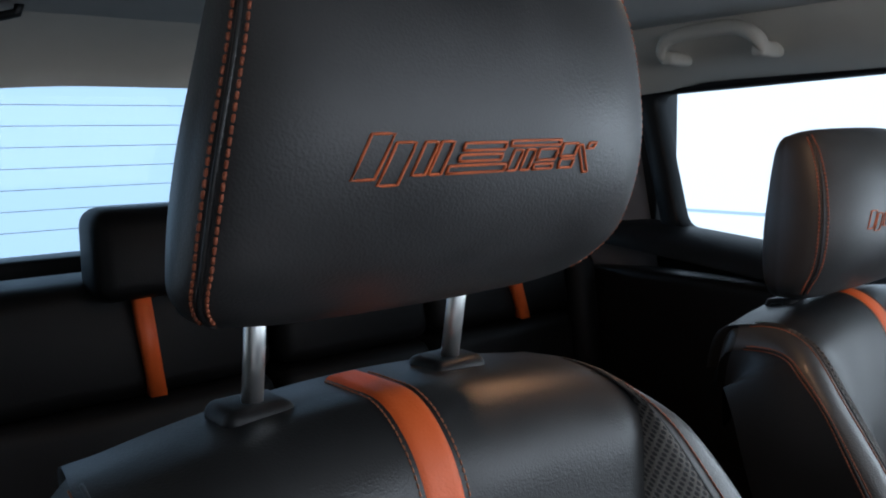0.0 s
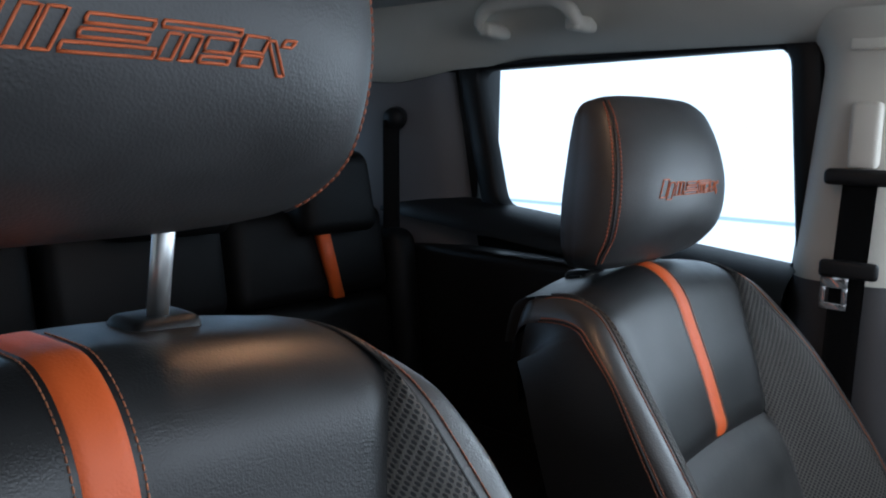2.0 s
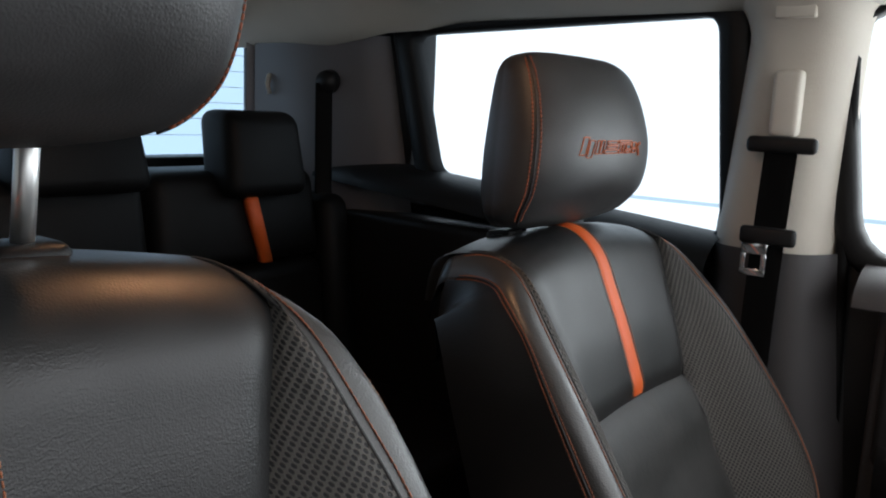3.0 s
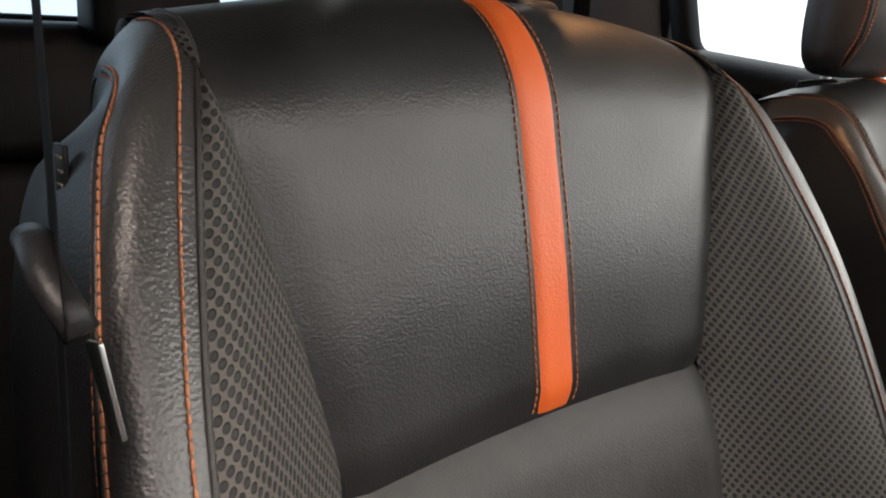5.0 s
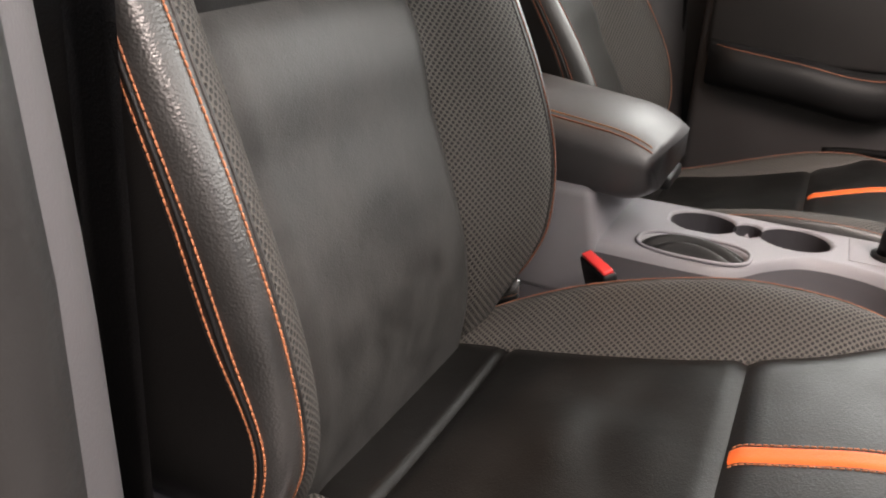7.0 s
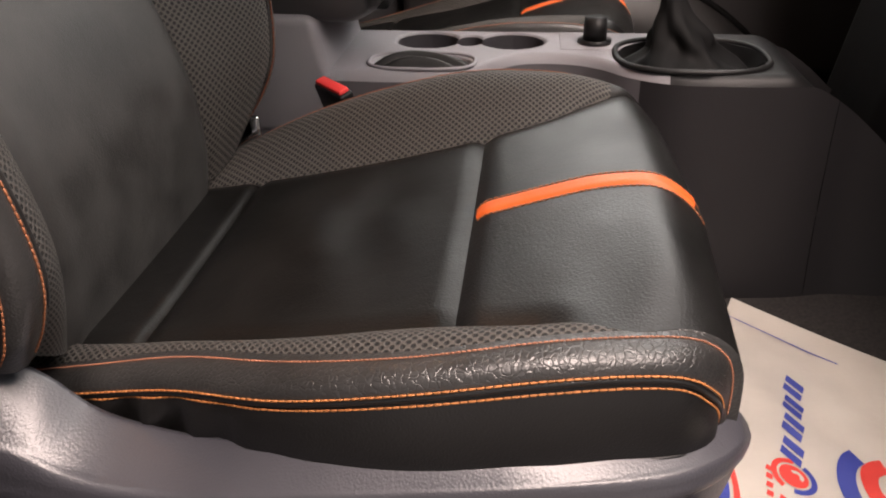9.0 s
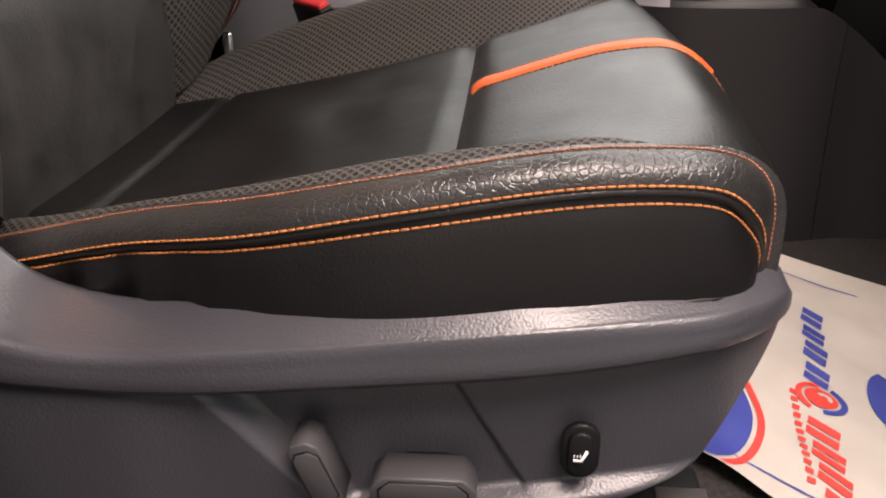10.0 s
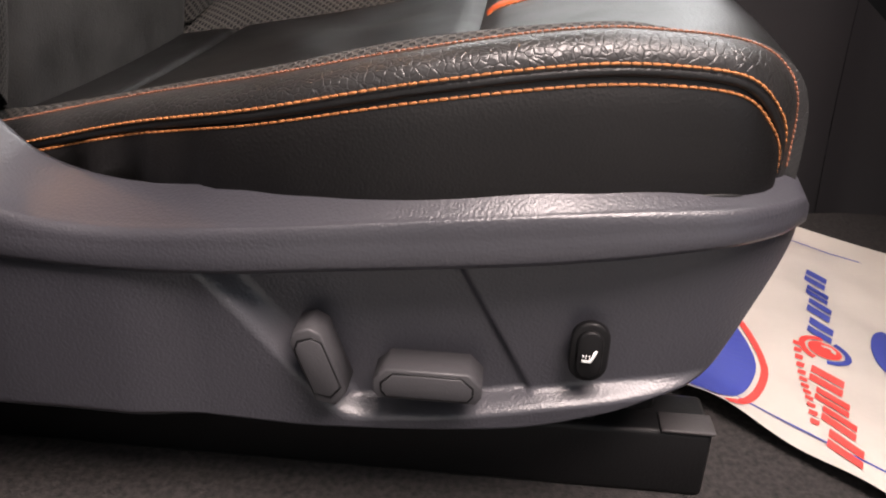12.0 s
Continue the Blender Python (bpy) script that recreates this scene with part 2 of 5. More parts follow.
def box(x0, x1, y0, y1, z0, z1, bevel=0.004, seg=2):
    bm = bmesh.new()
    bmesh.ops.create_cube(bm, size=1)
    for v in bm.verts:
        v.co = Vector(((x0 + x1) / 2 + v.co.x * (x1 - x0), (y0 + y1) / 2 + v.co.y * (y1 - y0), (z0 + z1) / 2 + v.co.z * (z1 - z0)))
    if bevel:
        bmesh.ops.bevel(bm, geom=bm.edges, offset=bevel, segments=seg, affect="EDGES", profile=0.5)
    return bm


def rod(a, b, r, r2=None, n=16):
    a, b = Vector(a), Vector(b)
    bm = bmesh.new()
    bmesh.ops.create_cone(bm, cap_ends=True, segments=n, radius1=r, radius2=r if r2 is None else r2, depth=(b - a).length)
    bm.transform(Matrix.Translation((a + b) / 2) @ (b - a).to_track_quat("Z", "Y").to_matrix().to_4x4())
    return bm


def tube(points, r, n=8, closed=False, flat=1.0):
    """Sweeps a round (or flattened) section along points."""
    pts = [Vector(p) for p in points]
    bm = bmesh.new()
    rings = []
    for i, p in enumerate(pts):
        a = pts[i - 1] if i or closed else pts[i]
        b = pts[(i + 1) % len(pts)] if i + 1 < len(pts) or closed else pts[i]
        d = (b - a).normalized()
        side = d.cross(Vector((0, 0, 1)))
        side = side.normalized() if side.length > 1e-3 else Vector((1, 0, 0))
        up = side.cross(d)
        rings.append([bm.verts.new(p + side * r * math.cos(k * 2 * math.pi / n) + up * r * flat * math.sin(k * 2 * math.pi / n)) for k in range(n)])
    m = len(rings)
    for i in range(m if closed else m - 1):
        for k in range(n):
            bm.faces.new((rings[i][k], rings[i][(k + 1) % n], rings[(i + 1) % m][(k + 1) % n], rings[(i + 1) % m][k]))
    if not closed:
        bm.faces.new(rings[0][::-1])
        bm.faces.new(rings[-1])
    bmesh.ops.recalc_face_normals(bm, faces=bm.faces)
    return bm


def prism(outline, h, axis="z", bevel=0.0):
    """Extrudes a flat outline (list of 2D points) by h along z; moved by the caller."""
    bm = bmesh.new()
    f = bm.faces.new([bm.verts.new((x, y, 0)) for x, y in outline])
    r = bmesh.ops.extrude_face_region(bm, geom=[f])
    bmesh.ops.translate(bm, vec=(0, 0, h), verts=[v for v in r["geom"] if isinstance(v, bmesh.types.BMVert)])
    bmesh.ops.recalc_face_normals(bm, faces=bm.faces)
    if bevel:
        bmesh.ops.bevel(bm, geom=[e for e in bm.edges if abs(e.verts[0].co.z - e.verts[1].co.z) < 1e-6 and e.verts[0].co.z > h / 2], offset=bevel, segments=2, affect="EDGES", profile=0.5)
    return bm


def stitches(line, length=0.0046, gap=0.0003, r=0.00074, lift=0.0007):
    """Joined row of short thread capsules along a line of (point, normal)."""
    pts = np.array([p for p, _ in line], float)
    nor = np.array([q for _, q in line], float)
    s = np.concatenate([[0], np.cumsum(np.linalg.norm(np.diff(pts, axis=0), axis=1))])
    at = lambda q: np.array([np.interp(q, s, pts[:, k]) for k in range(3)])
    nat = lambda q: np.array([np.interp(q, s, nor[:, k]) for k in range(3)])
    verts, faces = [], []
    q = 0.0
    while q + length < s[-1]:
        a, b = at(q), at(q + length)
        up = nat(q + length / 2)
        up = up / max(np.linalg.norm(up), 1e-9)
        d = (b - a) / np.linalg.norm(b - a)
        side = np.cross(d, up)
        base = len(verts)
        for f, w in ((0.0, 0.55), (0.18, 1.0), (0.82, 1.0), (1.0, 0.55)):
            c = a + (b - a) * f + up * (lift * w - 0.0002)
            for k in range(6):
                g = k * math.pi / 3
                verts.append(tuple(c + (side * math.cos(g) + up * math.sin(g)) * r * w))
        for ring in range(3):
            for k in range(6):
                i0, i1 = base + ring * 6 + k, base + ring * 6 + (k + 1) % 6
                faces.append((i0, i1, i1 + 6, i0 + 6))
        faces.append(tuple(base + k for k in range(5, -1, -1)))
        faces.append(tuple(base + 18 + k for k in range(6)))
        q += length + gap
    me = bpy.data.meshes.new("stitching")
    me.from_pydata(verts, [], faces)
    bm = bmesh.new()
    bm.from_mesh(me)
    bpy.data.meshes.remove(me)
    bmesh.ops.recalc_face_normals(bm, faces=bm.faces)
    return bm


def edge_line(fn, path, way=1):
    """Points and normals of the surface fn along path, a list of (u, v)."""
    out = []
    for u, v in path:
        p = np.array(fn(u, v))
        a = np.array(fn(u + 0.02, v)) - np.array(fn(u - 0.02, v))
        b = np.array(fn(u, v + 0.004)) - np.array(fn(u, v - 0.004))
        q = np.cross(a, b)
        out.append((p, q * way))
    return out


lin = lambda a, b, n: [a + (b - a) * i / (n - 1) for i in range(n)]
ease = lambda x: x * x * (3 - 2 * x)
bump = lambda d, w: math.exp(-((d / w) ** 2))

# ---- seats ----
# v, z middle, z ridge, z side, y middle, y ridge, y side, y rear, half widths: panel, ridge, side
BACK = [
    (0.00, 0.1800, 0.2555, 0.2676, -0.0805, -0.1026, -0.0921, 0.0500, 0.1480, 0.2039, 0.2357),
    (0.08, 0.2430, 0.2949, 0.2927, -0.0867, -0.1260, -0.1093, 0.0580, 0.1436, 0.2135, 0.2448),
    (0.18, 0.3260, 0.3391, 0.3465, -0.0823, -0.1393, -0.1175, 0.0620, 0.1395, 0.2235, 0.2496),
    (0.28, 0.4044, 0.4084, 0.4161, -0.0596, -0.1352, -0.0945, 0.0700, 0.1379, 0.2333, 0.2555),
    (0.38, 0.4848, 0.4851, 0.4862, -0.0288, -0.1112, -0.0774, 0.0800, 0.1406, 0.2342, 0.2604),
    (0.48, 0.5734, 0.5662, 0.5624, -0.0017, -0.0746, -0.0484, 0.0940, 0.1427, 0.2306, 0.2596),
    (0.58, 0.6558, 0.6415, 0.6373, 0.0153, -0.0359, -0.0166, 0.1100, 0.1573, 0.2222, 0.2533),
    (0.66, 0.7137, 0.6997, 0.6929, 0.0297, 0.0003, 0.0104, 0.1240, 0.1701, 0.2080, 0.2426),
    (0.73, 0.7537, 0.7431, 0.7292, 0.0407, 0.0280, 0.0406, 0.1380, 0.1811, 0.1954, 0.2302),
    (0.80, 0.7806, 0.7648, 0.7429, 0.0588, 0.0498, 0.0577, 0.1480, 0.1891, 0.1861, 0.2188),
    (0.87, 0.7964, 0.7780, 0.7491, 0.0848, 0.0769, 0.0813, 0.1570, 0.1864, 0.1805, 0.2080),
    (0.93, 0.7975, 0.7817, 0.7511, 0.1167, 0.1050, 0.1073, 0.1650, 0.1819, 0.1777, 0.2007),
    (1.00, 0.7960, 0.7793, 0.7510, 0.1564, 0.1392, 0.1394, 0.1700, 0.1768, 0.1746, 0.1955),
]
SEAM = 0.48


def back_fn(u, v):
    zc, zr, zs, yc, yr, yd, yb, w1, wr, ws = spline(BACK, v)
    s, a = (1 if u >= 0 else -1), abs(u)
    if a <= 1:
        x = w1 * a
        y = yc - 0.006 * a * a + 0.005 * bump(a - 1, 0.06)
        d = (v - SEAM)
        y += 0.007 * bump(d, 0.012) + (-0.006 * bump(d + 0.06, 0.045) if d < 0 else 0.0)
        z = zc - (zc - zr) * (x / wr) ** 2
    elif a <= 2:
        b = a - 1
        x = w1 + (wr - w1) * b
        y = yc - 0.006 + 0.005 * bump(b, 0.06) + (yr - yc + 0.006) * (0.35 * b + 0.65 * ease(b)) - 0.006 * math.sin(math.pi * b)
        z = zc - (zc - zr) * (x / wr) ** 2
    elif a <= 3:
        b = a - 2
        cx, cy = ws + 0.002, yr - 0.010
        x = (1 - b) ** 2 * wr + 2 * b * (1 - b) * cx + b * b * ws
        y = (1 - b) ** 2 * yr + 2 * b * (1 - b) * cy + b * b * yd
        y += 0.003 * bump(b, 0.07)
        z = zr + (zs - zr) * b
    elif a <= 4:
        b = a - 3
        x = ws - 0.004 * b + 0.003 * math.sin(math.pi * b) - 0.004 * bump(b, 0.05)
        y = yd + (yb - yd) * b
        z = zs - 0.10 * max(0, (v - 0.62) / 0.38) ** 1.3 * b ** 1.4
    else:
        b = a - 4
        x = (ws - 0.004) * (1 - b)
        y = yb + 0.018 * math.sin(math.pi / 2 * b)
        low = zs - 0.10 * max(0, (v - 0.62) / 0.38) ** 1.3
        z = low + (zc - 0.035 - low) * ease(b)
    return (s * x, y, z)


# v, y, z middle, then for the door side and the console side: panel, ridge x, ridge z, side seam x, side seam z, skirt z
CUSHION = [
    (0.00, -0.0387, 0.2037, 0.1233, 0.1516, 0.2023, 0.1725, 0.1891, 0.1624, 0.1479, 0.1825, 0.1978, 0.2052, 0.1950, 0.1650),
    (0.11, -0.1062, 0.2137, 0.1364, 0.1601, 0.2193, 0.1824, 0.2036, 0.1695, 0.1505, 0.2080, 0.2366, 0.2253, 0.2120, 0.1700),
    (0.24, -0.1848, 0.2267, 0.1458, 0.1691, 0.2401, 0.2001, 0.2265, 0.1770, 0.1536, 0.2312, 0.2695, 0.2423, 0.2350, 0.1750),
    (0.37, -0.2653, 0.2427, 0.1558, 0.1960, 0.2616, 0.2280, 0.2459, 0.1846, 0.1569, 0.2438, 0.2933, 0.2523, 0.2550, 0.1800),
    (0.50, -0.3464, 0.2624, 0.1658, 0.2154, 0.2830, 0.2406, 0.2657, 0.1913, 0.1605, 0.2508, 0.3090, 0.2582, 0.2720, 0.1850),
    (0.62, -0.4250, 0.2833, 0.1880, 0.2112, 0.2957, 0.2368, 0.2777, 0.1957, 0.1726, 0.2491, 0.3109, 0.2571, 0.2800, 0.1900),
    (0.70, -0.4731, 0.2960, 0.2012, 0.2003, 0.2944, 0.2275, 0.2774, 0.1988, 0.1928, 0.2427, 0.3050, 0.2529, 0.2800, 0.1950),
    (0.76, -0.5085, 0.2995, 0.1895, 0.1913, 0.2898, 0.2196, 0.2718, 0.1970, 0.2107, 0.2310, 0.2958, 0.2439, 0.2720, 0.1950),
    (0.82, -0.5330, 0.2870, 0.1850, 0.1871, 0.2800, 0.2088, 0.2549, 0.1908, 0.2124, 0.2177, 0.2790, 0.2318, 0.2560, 0.1900),
    (0.88, -0.5490, 0.2645, 0.1830, 0.1852, 0.2620, 0.1969, 0.2365, 0.1850, 0.2056, 0.2078, 0.2577, 0.2189, 0.2370, 0.1850),
    (0.94, -0.5547, 0.2275, 0.1795, 0.1818, 0.2300, 0.1866, 0.2125, 0.1795, 0.1986, 0.1992, 0.2278, 0.2069, 0.2120, 0.1800),
    (1.00, -0.5533, 0.1430, 0.1770, 0.1793, 0.1530, 0.1798, 0.1505, 0.1392, 0.1944, 0.1937, 0.1499, 0.1980, 0.1500, 0.1400),
]
REAR_SEAM, MID_SEAM = 0.158, 0.533


def cushion_fn(u, v):
    row = spline(CUSHION, v)
    s, a = (1 if u >= 0 else -1), abs(u)
    y, zc = row[:2]
    w1, wr, zr, xd, zd, zk = row[2:8] if s < 0 else row[8:]
    front = ease(min(1, max(0.0, (v - 0.66) / 0.28)))
    k = (min(a, 3) / 3) ** 0.8
    bow = 0.004 * front * (1 - k) - 0.020 * front * k
    if a <= 1:
        x = w1 * a
        e = ease(min(1, max(0, 1 - (wr - w1) / 0.03)))
        z = zc + 0.004 * (1 - e) * a * a + e * (zr - zc) * a ** 4 - 0.004 * bump(a - 1, 0.06) * (1 - e)
        for seam in (REAR_SEAM, MID_SEAM):
            z -= 0.006 * bump(v - seam, 0.010)
        z += -0.0045 * bump(v - 0.40, 0.05) * bump(u - 0.42, 0.22) + 0.003 * bump(v - 0.33, 0.04) * bump(u - 0.12, 0.30)
        z += 0.0012 * math.sin(46 * v + 5 * u) * bump(v - 0.36, 0.11) * (1 - a * a)
        z += 0.004 * math.cos(a * math.pi / 2) * (bump(v - 0.25, 0.08) + bump(v - 0.66, 0.1))
    elif a <= 2:
        b = a - 1
        x = w1 + (wr - w1) * b
        e = ease(min(1, max(0, 1 - (wr - w1) / 0.03)))
        zj = zc + 0.004 * (1 - e) + e * (zr - zc)
        z = zj + (zr - zj) * ease(b) - 0.004 * bump(b, 0.06) * (1 - e) + (0.008 if s < 0 else 0.012) * math.sin(math.pi * b) * min(1.0, (wr - w1) / 0.06)
    elif a <= 3:
        b = a - 2
        x = (1 - b) ** 2 * wr + 2 * b * (1 - b) * (xd + 0.003) + b * b * xd
        z = (1 - b) ** 2 * zr + 2 * b * (1 - b) * (zr + 0.003) + b * b * zd
        z -= 0.002 * bump(b, 0.07)
        x -= 0.003 * bump(b - 1, 0.06)
    else:
        b = a - 3
        x = xd - 0.006 * b + 0.004 * math.sin(math.pi * b) - 0.003 * bump(b, 0.08)
        x += 0.0065 * math.sin(95 * v + 2.5 * b) * math.sin(math.pi * b) * bump(v - 0.2, 0.11)
        z = zd + (zk - zd) * b
    return (s * x, y - bow, z)


def headrest_fn(a, v):
    """a: round the section, from the front middle; v: up."""
    z, hw, yf, yb, rnd = spline(HEAD, v)
    c, s = math.cos(a), math.sin(a)
    e = 0.42
    x = hw * math.copysign(abs(s) ** e, s)
    y = (yf + yb) / 2 - (yb - yf) / 2 * math.copysign(abs(c) ** 0.55, c)
    x *= 1 - 0.17 * min(1, max(0, (y - yf) / (yb - yf)))
    y += 0.016 * (x / 0.15) ** 2 * (1 if c > 0 else 0.2)
    return (x, y, z)


# v, z, half width, y front, y rear, (spare)
HEAD = [
    (0.00, 0.8558, 0.0754, 0.0729, 0.0913, 0.0000),
    (0.04, 0.8615, 0.1224, 0.0478, 0.1123, 0.0000),
    (0.12, 0.8742, 0.1454, 0.0224, 0.1206, 0.0000),
    (0.25, 0.8990, 0.1533, -0.0035, 0.1230, 0.0000),
    (0.45, 0.9448, 0.1525, -0.0175, 0.1169, 0.0000),
    (0.65, 0.9928, 0.1442, -0.0153, 0.1062, 0.0000),
    (0.82, 1.0320, 0.1350, -0.0042, 0.0959, 0.0000),
    (0.91, 1.0506, 0.1259, 0.0097, 0.0886, 0.0000),
    (0.97, 1.0606, 0.1074, 0.0264, 0.0787, 0.0000),
    (1.00, 1.0614, 0.0608, 0.0442, 0.0665, 0.0000),
]


def wordmark(y_of):
    """Row of slanted outline blocks and bars, worked as embroidery."""
    x0, z0, lean = -0.090, 0.9325, 0.42
    # x start, x end, foot, head
    blocks = [(0.000, 0.011, 0.003, 0.023), (0.014, 0.024, 0.000, 0.019), (0.029, 0.036, 0.004, 0.019), (0.038, 0.045, 0.004, 0.019),
              (0.048, 0.083, 0.004, 0.0075), (0.052, 0.078, 0.0095, 0.0125), (0.052, 0.078, 0.0145, 0.0180), (0.085, 0.091, 0.004, 0.0140),
              (0.081, 0.117, 0.0160, 0.0185), (0.094, 0.100, 0.004, 0.0140), (0.103, 0.117, 0.004, 0.0065), (0.103, 0.117, 0.0085, 0.0140),
              (0.122, 0.133, 0.004, 0.0085), (0.120, 0.132, 0.0100, 0.0165)]
    loops = [[(a, p), (b, p), (b, q), (a, q)] for a, b, p, q in blocks]
    loops += [[(0.145, 0.001), (0.149, 0.001), (0.136, 0.0155), (0.132, 0.0155)], [(0.140, 0.0135), (0.146, 0.0135), (0.148, 0.0165), (0.142, 0.0165)]]
    shapes = []
    for ring in loops:
        made = bmesh.new()
        full = []
        for k in range(4):
            a, b = ring[k], ring[(k + 1) % 4]
            full += [(x0 + a[0] + (b[0] - a[0]) * f + lean * (a[1] + (b[1] - a[1]) * f), z0 + a[1] + (b[1] - a[1]) * f) for f in (0, 0.25, 0.5, 0.75)]
        t = tube([(px, y_of(px, pz) - 0.0003, pz) for px, pz in full], 0.00075, 6, closed=True)
        me = bpy.data.meshes.new("tmp")
        t.to_mesh(me)
        t.free()
        made.from_mesh(me)
        bpy.data.meshes.remove(me)
        shapes.append(made)
    return shapes


def seat(name, shift, recline, head_shift, label, group, mirrored=False, back_shift=0.0):
    ob = thing(name, (shift[0], shift[1] - 0.25, 0), label, "car seat", group)
    tilt = Matrix.Translation((0, back_shift - 0.06, 0.2)) @ Matrix.Rotation(-radians(recline), 4, "X") @ Matrix.Translation((0, 0.06, -0.2))
    move = Matrix.Translation(shift)

    def put(nm, bm, mat, label="", parent=None, tilted=True, flat=False, head=False):
        m = move @ (tilt if tilted else Matrix())
        if head:
            m = m @ Matrix.Translation(head_shift)
        if head and not mirrored:
            for v in bm.verts:
                v.co.x += 0.0625 * (v.co.z - 0.90)
        if mirrored and nm != "embroidered_shape":
            bm.transform(Matrix.Diagonal((-1, 1, 1, 1)))
            bmesh.ops.reverse_faces(bm, faces=bm.faces)
        bm.transform(m)
        return part(nm, local(ob, bm), mat, parent or ob, label, flat)

    vs_low, vs_up = lin(0, SEAM, 40), lin(SEAM, 1, 48)
    # backrest
    put("backrest_lower_panel", sheet(back_fn, lin(-1, 1, 41), vs_low), SUEDE, "grey-black brushed leather panel")
    put("backrest_upper_panel", sheet(back_fn, lin(-1, 1, 41), vs_up), LEATHER, "smooth black leather panel")
    for s in (-1, 1):
        vs = lin(0, 1, 80)
        put("backrest_bolster", sheet(back_fn, lin(s * 1, s * 2, 14), lin(0, 0.86, 70), s < 0), MESH, "grey perforated mesh bolster")
        put("backrest_corner", sheet(back_fn, lin(s * 1, s * 2, 14), lin(0.86, 1, 14), s < 0), LEATHER, "smooth black leather corner")
        put("backrest_roll", sheet(back_fn, lin(s * 2, s * 3, 14), vs, s < 0), LEATHER_WORN, "worn black leather edge roll")
        put("backrest_side", sheet(back_fn, lin(s * 3, s * 4, 10), vs, s < 0), SIDE_CLOTH, "plain black vinyl side")
    rear = sheet(back_fn, lin(4, 5, 10), lin(0, 1, 40))
    me = bpy.data.meshes.new("tmp")
    sheet(back_fn, lin(-5, -4, 10), lin(0, 1, 40)).to_mesh(me)
    rear.from_mesh(me)
    bpy.data.meshes.remove(me)
    put("backrest_rear", rear, SIDE_CLOTH, "black vinyl seat rear")

    def top_fn(u, w):
        x, y, z = back_fn(u, 1)
        return (x * (1 - 0.06 * w * w), y + 0.045 * w, z - 0.0015 - 0.055 * w * w)

    put("backrest_top", sheet(top_fn, lin(-3, 3, 61), lin(0, 1, 12)), LEATHER, "black leather top edge")

    def stripe_fn(u, v):
        x, y, z = back_fn(0, v)
        w = 0.0132
        n = np.cross(np.array(back_fn(0.05, v)) - np.array(back_fn(-0.05, v)), np.array(back_fn(0, min(v + .005, 1))) - np.array(back_fn(0, v - .005)))
        n = n / np.linalg.norm(n) * (0.0022 - 0.0022 * abs(u) ** 6)
        return (w * u + n[0], y + n[1], z + n[2])

    put("backrest_stripe", sheet(stripe_fn, lin(-1, 1, 13), lin(SEAM + 0.004, 0.985, 60)), ORANGE, "orange leather stripe")
    sw = lambda v: 0.0168 / spline(BACK, v)[7]
    for s in (-1, 1):
        put("stitching", stitches(edge_line(back_fn, [(s * sw(v), v) for v in lin(SEAM + 0.005, 0.98, 80)]), 0.0036, 0.0010, 0.00055), THREAD_BACK)
        put("stitching", stitches(edge_line(back_fn, [(s * 2.12, v) for v in lin(0.02, 0.97, 120)])), THREAD_BACK if s < 0 else THREAD_DARK)
        put("stitching", stitches(edge_line(back_fn, [(s * 2.83, v) for v in lin(0.02, 0.97, 120)])), THREAD_DARK if mirrored else THREAD_BACK)
        put("stitching", stitches(edge_line(back_fn, [(s * 2.96, v) for v in lin(0.02, 0.97, 120)])), THREAD_DARK if mirrored else THREAD_BACK)
        piping = [back_fn(s * 2.895, v) for v in lin(0.02, 0.97, 90)]
        put("piping", tube(piping, 0.0018, 8), SIDE_CLOTH)
        put("piping", tube([back_fn(s * 2.0, v) for v in lin(0.1, 0.95, 90)], 0.0014, 8), SUEDE)

    # headrest
    head = sheet(headrest_fn, lin(-math.pi, math.pi, 73), lin(0, 1, 44))
    bmesh.ops.remove_doubles(head, verts=head.verts, dist=1e-5)
    caps = [e for e in head.edges if e.is_boundary]
    bmesh.ops.holes_fill(head, edges=caps)
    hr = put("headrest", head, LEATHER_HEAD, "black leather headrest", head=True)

    def face_y(px, pz):
        v = np.interp(pz, [k[1] for k in HEAD], [k[0] for k in HEAD])
        z, hw, yf, yb, _ = spline(HEAD, v)
        a = math.asin(max(-1, min(1, math.copysign(abs(px / hw) ** (1 / 0.42), px))))
        return headrest_fn(a, v)[1]

    for shape in wordmark(face_y):
        put("embroidered_shape", shape, THREAD_LOGO, "orange embroidered shape", hr, head=True)
    for s in (-1, 1):
        for a in (0.93, 1.10):
            line = [(s * a, v) for v in lin(0.08, 0.93, 60)]
            path = edge_line(headrest_fn, line)
            put("stitching", stitches(path, 0.0038, 0.0010, 0.0010), THREAD_HEAD, parent=hr, head=True)
        put("piping", tube([headrest_fn(s * 1.015, v) for v in lin(0.06, 0.94, 60)], 0.0016, 8), LEATHER, parent=hr, head=True)
        hx, hy, hz = head_shift
        px = -0.0005 + s * 0.0755
        top = Vector((px + hx, 0.108 + hy, 0.890 + hz))
        low = Vector((px, 0.132, 0.77))
        put("headrest_post", rod(low, top, 0.0065), STEEL, "polished metal headrest post")
        g = box(px - 0.023, px + 0.023, 0.110, 0.150, 0.778, 0.801, 0.008, 4)
        put("post_guide", g, BLACK_PLASTIC, "black plastic post guide")
        put("release_button", box(px + 0.019, px + 0.027, 0.121, 0.139, 0.786, 0.795, 0.002), BLACK_PLASTIC)

    # cushion
    def cut(v0, v1, mat, nm, lab):
        put(nm, sheet(cushion_fn, lin(-1, 1, 41), lin(v0, v1, 40), True), mat, lab, tilted=False)

